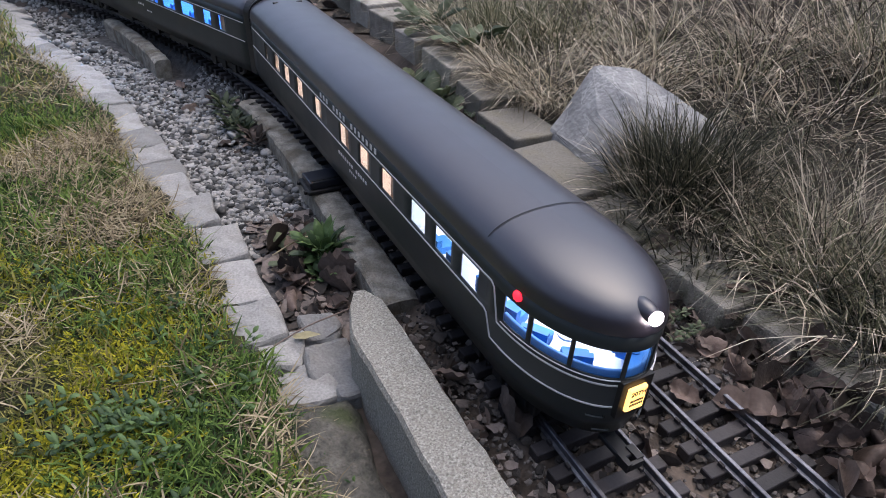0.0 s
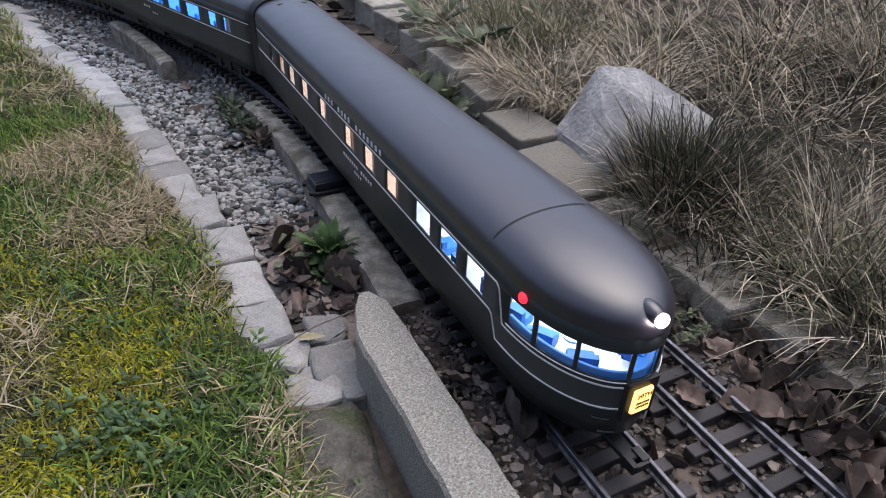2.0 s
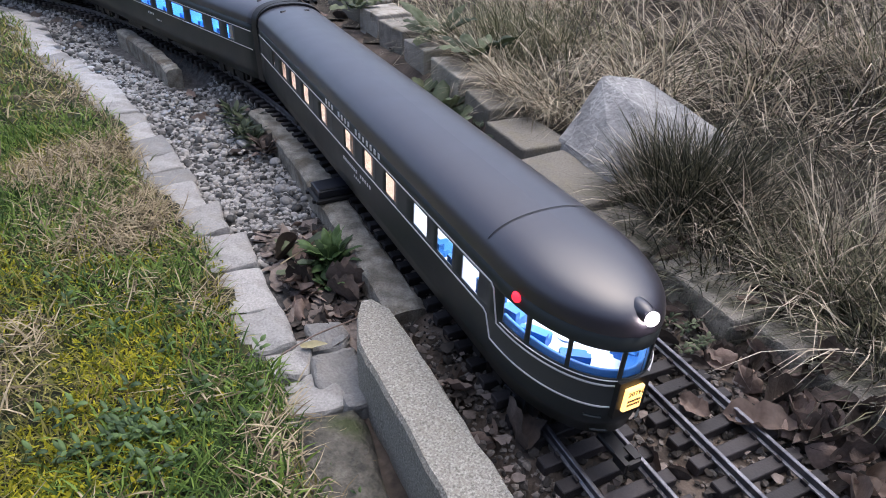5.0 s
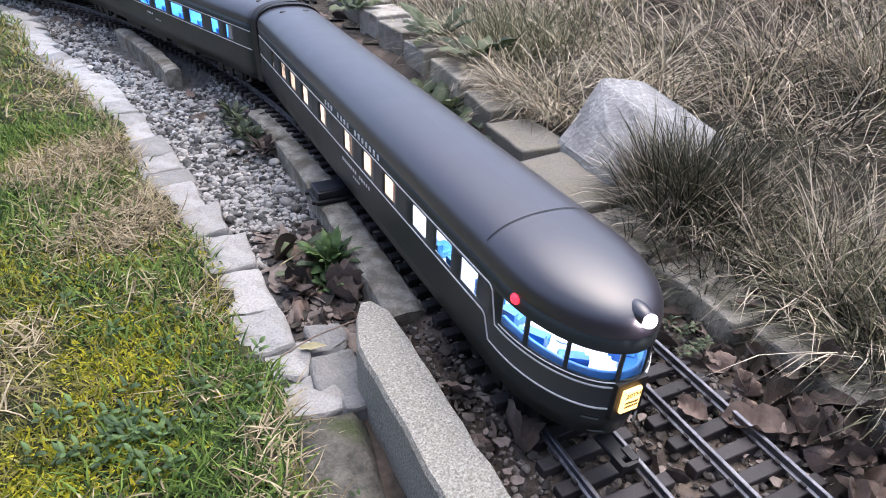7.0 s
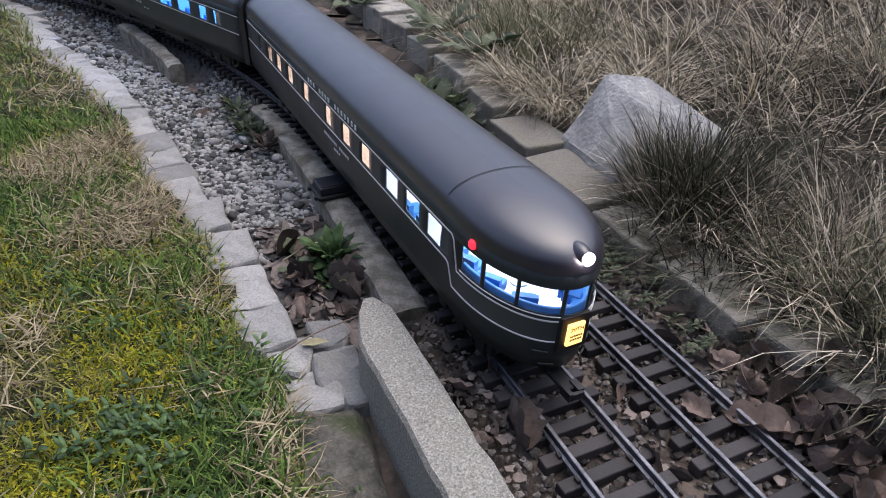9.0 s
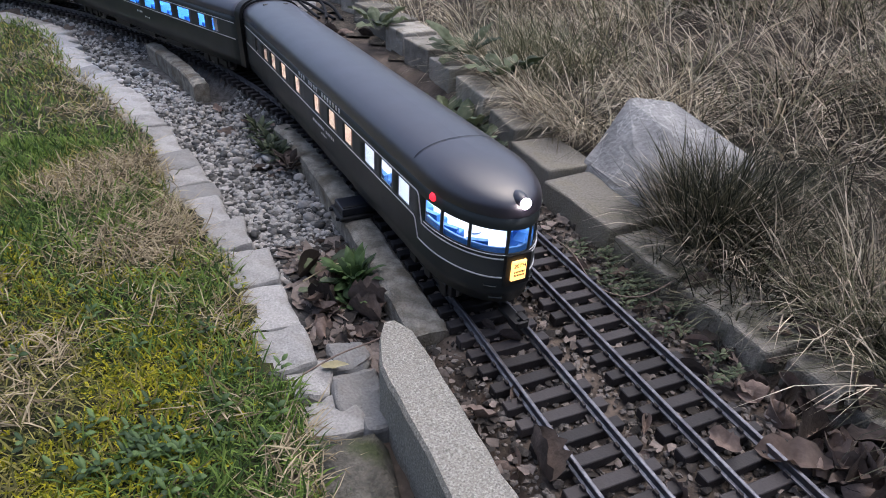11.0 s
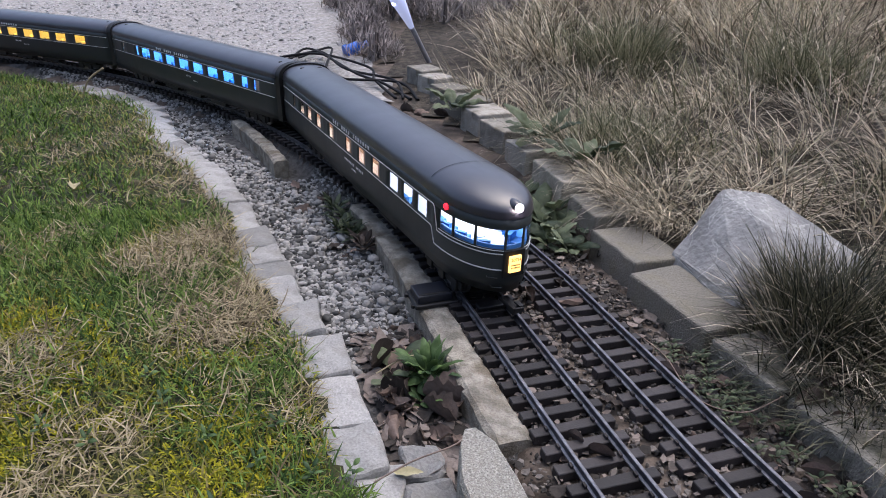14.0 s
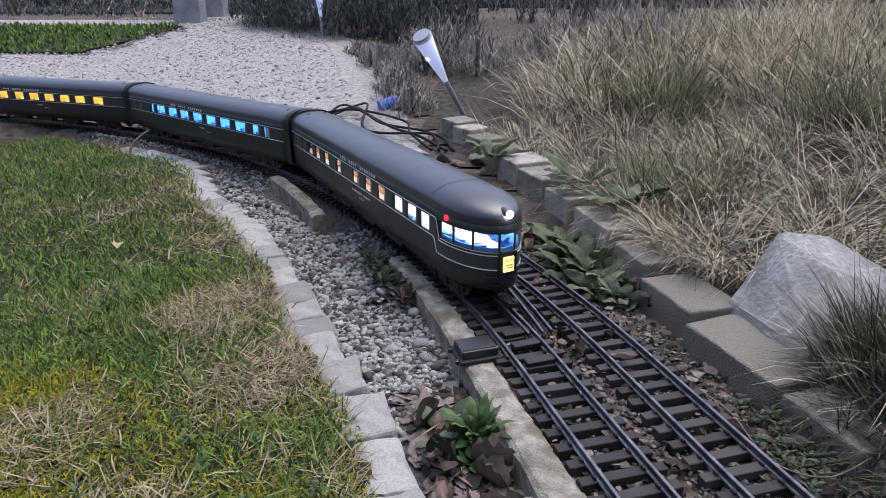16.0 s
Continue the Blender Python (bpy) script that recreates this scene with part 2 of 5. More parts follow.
def cyl_bm(r0, r1, h, n=16, m=Matrix()):
    bm = bmesh.new()
    bmesh.ops.create_cone(bm, cap_ends=True, segments=n, radius1=r0, radius2=r1, depth=h, matrix=m)
    return bm


def empty(name, m=Matrix()):
    ob = new(name)
    ob.empty_display_size = 0.02
    ob.matrix_world = m
    return ob


def rough_block(sx, sy, sz, wobble, seed, cuts=3, bevel=0.004):
    """A worn block: bevelled box with uneven faces, base at z = 0."""
    bm = bmesh.new()
    bmesh.ops.create_cube(bm, size=1.0, matrix=Matrix.Translation((0, 0, sz / 2)) @ Matrix.Diagonal((sx, sy, sz, 1)))
    bmesh.ops.bevel(bm, geom=list(bm.edges), offset=bevel, segments=2, affect="EDGES", profile=0.5)
    bmesh.ops.triangulate(bm, faces=[f for f in bm.faces if f.calc_area() > sx * sz * 0.3])
    bmesh.ops.subdivide_edges(bm, edges=[e for e in bm.edges if e.calc_length() > max(sx, sy) * 0.3], cuts=cuts, use_grid_fill=True)
    for v in bm.verts:
        n = noise.noise_vector(v.co * 28 + Vector((seed * 7.3, seed * 3.1, 0)))
        n2 = noise.noise_vector(v.co * 90 + Vector((seed, 5, seed * 2.7)))
        v.co += n * wobble + n2 * wobble * 0.35
    return bm


# ---- the line of the railway: straight towards the near end, then a wide curve ----
TH0, KAPPA, S_CURVE = radians(25.1), radians(25.5), 0.325
TX, TY = 0.0625, 0.506


def track(s, lat=0.0):
    """Place and heading on the line, s metres away from its near reference, lat metres to its right."""
    if s <= S_CURVE:
        th = TH0
        x, y = TX - math.sin(th) * s, TY + math.cos(th) * s
    else:
        th = TH0 + KAPPA * (s - S_CURVE)
        r = 1 / KAPPA
        x = TX - math.sin(TH0) * S_CURVE + r * (math.cos(th) - math.cos(TH0))
        y = TY + math.cos(TH0) * S_CURVE + r * (math.sin(th) - math.sin(TH0))
    return x + lat * math.cos(th), y + lat * math.sin(th), th


def rails_at(s, lat=0.0):
    """The same for the rails, which begin to curve a little sooner than the edging."""
    s2, k2 = 0.22, radians(23.2)
    if s <= s2:
        return track(s, lat)
    th = TH0 + k2 * (s - s2)
    x = TX - math.sin(TH0) * s2 + (math.cos(th) - math.cos(TH0)) / k2
    y = TY + math.cos(TH0) * s2 + (math.sin(th) - math.sin(TH0)) / k2
    return x + lat * math.cos(th), y + lat * math.sin(th), th


_S = np.linspace(-3.0, 5.0, 1601)
_T = np.array([track(v) for v in _S])


def to_line(x, y):
    """s and lat of a place."""
    i = int(np.argmin((_T[:, 0] - x) ** 2 + (_T[:, 1] - y) ** 2))
    th = _T[i, 2]
    return _S[i], (x - _T[i, 0]) * math.cos(th) + (y - _T[i, 1]) * math.sin(th)


def smooth(a, b, v):
    u = min(1.0, max(0.0, (v - a) / (b - a)))
    return u * u * (3 - 2 * u)


def cobble_lat(s):
    """The middle line of the cobble edging."""
    return -0.195 - 0.055 * smooth(0.12, 0.55, s) + 0.12 * smooth(1.2, 1.75, s)


def ground_z(x, y, s=None, lat=None):
    if s is None:
        s, lat = to_line(x, y)
    rise = 0.10 * max(0.0, y - 1.95) if y < 5 else 0.305 + 0.01 * min(y - 5, 6)
    n = noise.noise(Vector((x * 3.1, y * 3.1, 0))) * 0.008 + noise.noise(Vector((x * 9, y * 9, 3))) * 0.004
    edge = cobble_lat(s)
    left = -0.052 + (0.018 + n) * smooth(edge + 0.02, edge - 0.02, lat)
    gravel_to_bed = smooth(-0.075, -0.045, lat)
    z = left * (1 - gravel_to_bed) + (-0.0215 + n * 0.12) * gravel_to_bed
    far = smooth(1.05, 1.7, s)
    bank = smooth(0.22, 0.27, lat) * (0.012 + 0.018 * smooth(0.1, 0.5, s) + n) + 0.145 * smooth(0.26, 1.3, lat) * (1 - 0.75 * smooth(1.3, 2.2, s))
    z += bank * (1 - 0.7 * far)
    return z + rise


def sheet(name, xs, ys, material, lift=0.0, keep=None, kind="structure"):
    verts, faces, ids = [], [], {}
    inf = {}
    for j, y in enumerate(ys):
        row = xs(y) if callable(xs) else xs
        for i, x in enumerate(row):
            s, lat = to_line(x, y)
            inf[i, j] = (s, lat, x, y)
            ids[i, j] = len(verts)
            verts.append((x, y, ground_z(x, y, s, lat) + lift))
    for j in range(len(ys) - 1):
        for i in range(len(row) - 1):
            if keep is None or all(keep(*inf[a]) for a in ((i, j), (i + 1, j), (i + 1, j + 1), (i, j + 1))):
                faces.append((ids[i, j], ids[i + 1, j], ids[i + 1, j + 1], ids[i, j + 1]))
    used = sorted({v for f in faces for v in f})
    remap = {v: k for k, v in enumerate(used)}
    ob = link_mesh(name, [verts[v] for v in used], [tuple(remap[v] for v in f) for f in faces], material, smooth=True)
    return ob


def steps(a, b, d):
    return list(np.arange(a, b + d * 0.5, d))


# ---- ground ----
gx = [-60, -30, -15, -9, -6, -4.5] + steps(-3.6, -1.3, 0.12) + steps(-1.2, 0.7, 0.0125) + steps(0.75, 1.2, 0.05) + steps(1.3, 3.5, 0.15) + [5, 8, 15, 30, 60]
gy = [-20, -8, -3, -1.2] + steps(-0.6, 0.1, 0.05) + steps(0.15, 1.6, 0.0125) + steps(1.65, 2.05, 0.05) + steps(2.1, 5.4, 0.12) + [6, 8, 12, 20, 35, 60]
tagged(sheet("ground", gx, gy, M_SOIL), "damp dark garden soil under the railway and beds", "ground", kind="structure")
tagged(sheet("gravel_bed", steps(-1.7, 0.2, 0.02), steps(0.2, 2.2, 0.02), M_GRAVELBED, 0.004,
             lambda s, l, x, y: cobble_lat(s) - 0.02 < l < -0.035 and s > 0.02), "fine grey grit bed between cobbles and track", "gravel", kind="structure")
tagged(sheet("lawn", [-12, -8, -5] + steps(-4, -1.1, 0.06) + steps(-1.05, 0.3, 0.02), [-3, -1.5] + steps(-0.8, 1.6, 0.02) + steps(1.65, 3.0, 0.06), M_TURF_SHADED, 0.005,
             lambda s, l, x, y: l < cobble_lat(s) + 0.012 - (0.03 if s < 0.03 else 0) and s < 2.6), "mossy winter lawn turf, darkened for blade shade, beside the cobble edging", "lawn", kind="structure")
def path_edge(y):
    return -0.47 - 0.42 * (y - 2.0) + 0.03 * math.sin(y * 7) + 0.02 * math.sin(y * 23 + 1)


tagged(sheet("gravel_path", lambda y: [path_edge(y) - d for d in steps(0.15, 5.4, 0.15)[::-1] + [0.10, 0.05, 0.0]], steps(1.3, 5.2, 0.05) + steps(5.3, 8, 0.12), M_PATH, 0.006,
             lambda s, l, x, y: l > 0.12 and s > 1.15 and not (x < -2.62 and y > 3.3 and y < 4.35) and not (x < -2.9 and y > 4.8) and y < 6.4),
       "wide pale crushed gravel garden path", "path", kind="structure")
tagged(sheet("far_lawn", steps(-9, -2.6, 0.2), steps(3.3, 4.4, 0.1), M_TURF_SHADED, 0.012), "distant strip of green lawn by the path", "lawn", kind="structure")
tagged(sheet("back_lawn", steps(-16, -1.8, 0.4), steps(6.0, 14, 0.4), M_TURF_SHADED, 0.02), "distant green lawn beyond the path", "lawn", kind="structure")
tagged(sheet("bank_soil", steps(-0.5, 3.4, 0.06), steps(-0.4, 3.6, 0.06), M_THATCH_SHADED, 0.005,
             lambda s, l, x, y: l > 0.26 and x > -0.45 - 0.35 * (y - 2.0)), "bank of matted dead grass, darkened as shade between the blades", "bank", kind="structure")

# hedge boxes added out of view to close the garden and darken the low sky
for k, (x, y, sx, sy, h) in enumerate(((5.8, 6, 0.7, 21, 2.6), (-4, -4.2, 20.5, 0.7, 2.6), (-14.5, 6, 0.7, 21, 2.6), (-4, 16.8, 20.5, 0.7, 2.4))):
    bm = box_bm(sx, sy, h, 0.12, Matrix.Translation((x, y, h / 2)), 2)
    tagged(part("hedge_%d" % (k + 1), bm, M_SKY_BLOCK), "unseen tall hedge box added to block the low sky", "hedge", kind="structure")

# ---- railway tracks ----
GAUGE, TIE_STEP = 0.0475, 0.0233


def rail_section():
    return [(-0.0033, -0.0085), (0.0033, -0.0085), (0.0030, -0.0074), (0.0009, -0.0066), (0.0009, -0.0026), (0.0017, -0.0018),
            (0.0017, -0.0004), (0.0011, 0.0), (-0.0011, 0.0), (-0.0017, -0.0004), (-0.0017, -0.0018), (-0.0009, -0.0026), (-0.0009, -0.0066), (-0.0030, -0.0074)]


def sweep(name, section, path, material, parent=None):
    """A section (across, z) swept along a list of (s, lat)."""
    verts, faces, n = [], [], len(section)
    for s, lat in path:
        for a, z in section:
            x, y, th = rails_at(s, lat + a)
            verts.append((x, y, z))
    for k in range(len(path) - 1):
        for i in range(n):
            j = (i + 1) % n
            faces.append((k * n + i, k * n + j, (k + 1) * n + j, (k + 1) * n + i))
    faces.append(tuple(range(n))[::-1])
    faces.append(tuple((len(path) - 1) * n + i for i in range(n)))
    return link_mesh(name, verts, faces, material, parent)


def tie_mesh():
    bm = bmesh.new()
    v = add_box(bm, 0, 0, -0.0135, 0.084, 0.0112, 0.0098)
    bmesh.ops.bevel(bm, geom=list(bm.edges), offset=0.0007, segments=1, affect="EDGES")
    for x in (-GAUGE / 2, GAUGE / 2):
        for d in (-0.0042, 0.0042):
            add_box(bm, x + d, 0, -0.0072, 0.0022, 0.0050, 0.0036)
    me = bpy.data.meshes.new("tie")
    bm.to_mesh(me)
    bm.free()
    me.materials.append(M_TIE)
    return me


TIE = tie_mesh()


def railway(label, lat, s0, s1):
    line = empty("railway_track")
    tagged(line, label, "railway track", kind="structure")
    path = [(s, 0) for s in steps(s0, s1, 0.05)]
    for d in (-GAUGE / 2, GAUGE / 2):
        sweep("rail", rail_section(), [(s, lat + d) for s, _ in path], M_RAIL, line)
    k = 0
    s = s0
    while s < s1:
        x, y, th = rails_at(s, lat)
        tie = new("tie", TIE)
        tie.parent = line
        tie.matrix_basis = pose(x, y, rng.normal(0, 0.0003), 0, 0, math.degrees(th) + rng.normal(0, 0.5))
        s += TIE_STEP
    return line


railway("garden railway track with oxidised rails on dark plastic sleepers", 0.0, -0.62, 3.3)
railway("second garden railway track beside the first", 0.105, -0.62, 2.2)

# points: throw bar, check rails and the motor box on the concrete strip
turnout = empty("turnout")
tagged(turnout, "black plastic throw bar plates and short check rails of a turnout", "turnout")
for k, s in enumerate((0.246, 0.285, 0.315)):
    x, y, th = rails_at(s, 0.004)
    part("throw_bar", box_bm(0.036, 0.013, 0.006, 0.001, pose(x, y, -0.0052, 0, 0, math.degrees(th) + 3)), M_BLACK, turnout)
for lat0, lat1 in ((0.0155, 0.0135), (0.034, 0.052), (0.046, 0.062)):
    sweep("check_rail", rail_section(), [(0.30 + 0.03 * k, lat0 + (lat1 - lat0) * k / 6) for k in range(7)], M_RAIL, turnout)


def motor_box():
    x, y, th = track(0.288, -0.058)
    ob = empty("turnout_motor", pose(x, y, -0.012, 0, 0, math.degrees(th) + 2))
    tagged(ob, "black plastic turnout motor box on the concrete strip", "motor box")
    part("base", box_bm(0.054, 0.042, 0.006, 0.0012, Matrix.Translation((0, 0, 0.003))), M_BLACK, ob)
    part("cover", box_bm(0.044, 0.034, 0.010, 0.002, Matrix.Translation((-0.001, 0, 0.0105)), 2), M_BOX, ob)
    part("rib", box_bm(0.040, 0.004, 0.0012, 0.0004, Matrix.Translation((-0.001, -0.012, 0.0160))), M_BLACK, ob)
    part("rod", box_bm(0.030, 0.004, 0.002, 0.0004, Matrix.Translation((0.036, 0.004, 0.004))), M_STEEL, ob)
    for d in (-0.014, 0.014):
        part("lug", cyl_bm(0.003, 0.003, 0.004, 10, Matrix.Translation((-0.028, d, 0.003))), M_BLACK, ob)


motor_box()

# ---- concrete strips, beam, cobbles, curbs ----
def strip(name, s0, s1, lat0, lat1, ztop, depth, label, material, n=14, seed=1, drift=0.0):
    verts, faces = [], []
    prof = [(lat0, ztop - depth), (lat0, ztop - 0.004), (lat0 + 0.004, ztop), ((lat0 + lat1) / 2, ztop + 0.0005), (lat1 - 0.004, ztop), (lat1, ztop - 0.004), (lat1, ztop - depth)]
    m = len(prof)
    for k in range(n * 3 + 1):
        s = s0 + (s1 - s0) * k / (n * 3)
        for i, (a, z) in enumerate(prof):
            w = noise.noise(Vector((s * 45, i * 3.7 + seed, 0.5))) * 0.0022 + noise.noise(Vector((s * 140, i * 5.1, seed))) * 0.0012
            x, y, th = track(s, a + w + drift * (s - s0) / (s1 - s0))
            verts.append((x, y, z + w * 0.7))
    for k in range(n * 3):
        for i in range(m - 1):
            faces.append((k * m + i, k * m + i + 1, (k + 1) * m + i + 1, (k + 1) * m + i))
    faces.append(tuple(range(m)))
    faces.append(tuple(n * 3 * m + i for i in range(m))[::-1])
    return tagged(link_mesh(name, verts, faces, material), label, "concrete strip")


strip("concrete_strip", 0.03, 0.635, -0.078, -0.041, -0.0125, 0.06, "weathered concrete edging strip beside the track", M_CONC, seed=1)
strip("concrete_strip", 0.915, 1.28, -0.130, -0.101, -0.010, 0.05, "weathered concrete edging strip at the curve", M_CONC, seed=4, drift=0.045)


def beam():
    bm = bmesh.new()
    # plan: a long block with one corner broken off at its far end
    plan = [(0.0, 0.0), (0.012, 0.034), (0.022, 0.050), (0.032, 0.049), (0.0445, 0.030), (0.0445, -0.62), (0.0, -0.62)]
    dense = []
    for a, b in zip(plan, plan[1:] + plan[:1]):
        d = math.hypot(b[0] - a[0], b[1] - a[1])
        k = max(1, int(d / 0.02))
        dense += [(a[0] + (b[0] - a[0]) * i / k, a[1] + (b[1] - a[1]) * i / k) for i in range(k)]
    rings = []
    cx = 0.022
    for z, inset in ((-0.085, 0.0), (-0.03, 0.0), (0.012, 0.0), (0.0165, 0.0025)):
        ring = []
        for x, y in dense:
            w = noise.noise(Vector((x * 60, y * 60, z * 40))) * 0.0018
            ring.append(bm.verts.new((x + (cx - x) / 0.022 * inset + w, y + w, z + w * 0.6)))
        rings.append(ring)
    for a, b in zip(rings, rings[1:]):
        for i in range(len(a)):
            j = (i + 1) % len(a)
            bm.faces.new((a[i], a[j], b[j], b[i]))
    bm.faces.new(rings[-1])
    bmesh.ops.triangulate(bm, faces=[f for f in bm.faces if len(f.verts) > 4])
    ob = part("concrete_beam", bm, M_CONC_B)
    ob.matrix_world = pose(-0.046, 0.428, 0, 0, 0, 25.6)
    tagged(ob, "pale coarse concrete beam with a broken corner", "concrete beam")


beam()

edging = empty("cobble_edging")
tagged(edging, "row of pale split granite cobbles edging the lawn", "edging", kind="structure")
s = 0.045
k = 0
while s < 2.0:
    ln = 0.066 + rng.uniform(-0.012, 0.020)
    wd = 0.060 + rng.uniform(-0.006, 0.010) - 0.012 * smooth(0.25, 0.1, s)
    x, y, th = track(s + ln / 2, cobble_lat(s + ln / 2) + rng.normal(0, 0.0025))
    ob = part("cobble", rough_block(wd + 0.003, ln - 0.001, 0.055, 0.0042, k, 4, 0.0045), M_COBBLE, edging, smooth=False)
    ob.matrix_basis = pose(x, y, -0.0835 + rng.uniform(-0.0015, 0.0015) + (0.10 * max(0.0, y - 1.95)), rng.normal(0, 1.2), rng.normal(0, 1.5), math.degrees(th) + rng.normal(0, 2))
    s += ln
    k += 1
for x, y, w, l, r in ((-0.122, 0.465, 0.05, 0.05, 10), (-0.07, 0.452, 0.046, 0.05, 20), (-0.092, 0.415, 0.06, 0.045, 32), (-0.052, 0.427, 0.03, 0.05, 24), (-0.088, 0.497, 0.04, 0.04, 15)):
    ob = part("cobble", rough_block(w, l, 0.05, 0.0075, x * 90, 4, 0.005), M_COBBLE, edging)
    ob.matrix_basis = pose(x, y, -0.086, 2, 2, r)

for x, y, z, sx, sy, sz, r, sd in ((-0.052, 0.318, -0.112, 0.10, 0.165, 0.075, 24, 3), (0.01, 0.20, -0.115, 0.085, 0.08, 0.07, 28, 8)):
    ob = part("dark_stone", rough_block(sx, sy, sz, 0.010, sd, 3, 0.018), M_DARKSTONE, smooth=True)
    ob.matrix_world = pose(x, y, z, 4, -6, r)
    tagged(ob, "dark mossy stone sunk beside the concrete beam", "stone")

curb = empty("retaining_curb")
tagged(curb, "stepped row of lichened concrete curb blocks", "curb", kind="structure")
# s of the near end, length, lateral of the near face, width, top height
for s0, ln, lat, wd, top in ((-0.62, 0.19, 0.242, 0.10, 0.009), (-0.425, 0.14, 0.230, 0.10, 0.009), (-0.28, 0.145, 0.218, 0.095, 0.010), (-0.13, 0.125, 0.205, 0.095, 0.011),
                             (-0.002, 0.10, 0.201, 0.09, 0.013), (0.102, 0.15, 0.198, 0.085, 0.017), (0.255, 0.115, 0.207, 0.08, 0.023), (0.373, 0.10, 0.228, 0.08, 0.034),
                             (0.478, 0.13, 0.245, 0.08, 0.045), (0.612, 0.10, 0.262, 0.085, 0.050), (0.716, 0.11, 0.285, 0.085, 0.058), (0.83, 0.10, 0.312, 0.085, 0.060), (0.934, 0.10, 0.345, 0.085, 0.060), (1.04, 0.09, 0.385, 0.08, 0.062), (1.135, 0.09, 0.43, 0.08, 0.066), (1.23, 0.09, 0.48, 0.08, 0.068)):
    x, y, th = track(s0 + ln / 2, lat + wd / 2)
    ob = part("concrete_block", rough_block(wd, ln - 0.004, top + 0.06, 0.0020, s0 * 31, 4, 0.0032), M_CURB if s0 > 0.09 else M_CURB_DARK, curb)
    ob.matrix_basis = pose(x, y, -0.06, rng.normal(0, 0.8), rng.normal(0, 0.8), math.degrees(th) + rng.normal(0, 1.2) - (8 if s0 > 0.3 else 0))


def big_rock():
    bm = bmesh.new()
    pts = [(-0.083, 0.002, -0.012), (-0.080, 0.006, 0.004), (-0.034, -0.125, -0.012), (-0.030, -0.120, 0.002), (0.06, -0.10, -0.01), (0.16, -0.03, -0.01), (0.15, 0.06, -0.01), (0.0, 0.11, -0.01), (-0.05, 0.07, -0.01),
           (-0.024, 0.045, 0.083), (-0.014, 0.050, 0.085), (0.040, 0.055, 0.080), (0.092, 0.030, 0.055), (0.150, -0.008, 0.026), (0.010, -0.030, 0.066), (0.06, 0.085, 0.045)]
    vs = [bm.verts.new(p) for p in pts]
    r = bmesh.ops.convex_hull(bm, input=vs)
    bmesh.ops.delete(bm, geom=[v for v in bm.verts if not v.link_faces], context="VERTS")
    bmesh.ops.bevel(bm, geom=list(bm.edges), offset=0.0018, segments=1, affect="EDGES")
    bmesh.ops.triangulate(bm, faces=list(bm.faces))
    bmesh.ops.subdivide_edges(bm, edges=[e for e in bm.edges if e.calc_length() > 0.02], cuts=3, use_grid_fill=True)
    for v in bm.verts:
        v.co += noise.noise_vector(v.co * 22) * 0.0026 + noise.noise_vector(v.co * 70) * 0.0013 + noise.noise_vector(v.co * 190) * 0.0006
    ob = part("boulder", bm, M_ROCK)
    ob.matrix_world = pose(0.275, 0.86, 0.022)
    tagged(ob, "angular pale grey limestone boulder on the curb", "rock")


big_rock()

# ---- the train ----
L_CAR = 0.835
HALF = 0.052
Z_SKIRT, Z_LOW, Z_SILL, Z_HEAD, Z_UP, Z_EAVE, Z_TOP = 0.028, 0.078, 0.0815, 0.1040, 0.107, 0.120, 0.148
NOSE = 0.09


def outline(rounded):
    """Corner-free plan of a car from its rear left corner round the front to the rear right one: arc length, place, outward normal."""
    pts = []
    for y in np.linspace(L_CAR, NOSE if rounded else 0.006, 160):
        pts.append((-HALF, y))
    if rounded:
        for a in np.linspace(0, math.pi, 90)[1:-1]:
            pts.append((-HALF * math.cos(a), NOSE * (1 - math.sin(a))))
    else:
        for x in np.linspace(-HALF + 0.006, HALF - 0.006, 20):
            pts.append((x, 0.0))
    for y in np.linspace(NOSE if rounded else 0.006, L_CAR, 160):
        pts.append((HALF, y))
    p = np.array(pts)
    u = np.r_[0, np.cumsum(np.hypot(*np.diff(p, axis=0).T))]
    return p, u


class Plan:
    def __init__(self, rounded):
        self.p, self.u = outline(rounded)
        self.length = self.u[-1]

    def at(self, u, off=0.0):
        x, y = np.interp(u, self.u, self.p[:, 0]), np.interp(u, self.u, self.p[:, 1])
        e = 0.0015
        dx = np.interp(u + e, self.u, self.p[:, 0]) - np.interp(u - e, self.u, self.p[:, 0])
        dy = np.interp(u + e, self.u, self.p[:, 1]) - np.interp(u - e, self.u, self.p[:, 1])
        d = math.hypot(dx, dy) or 1
        return x + dy / d * off, y - dx / d * off

    def side(self, y):
        return L_CAR - y


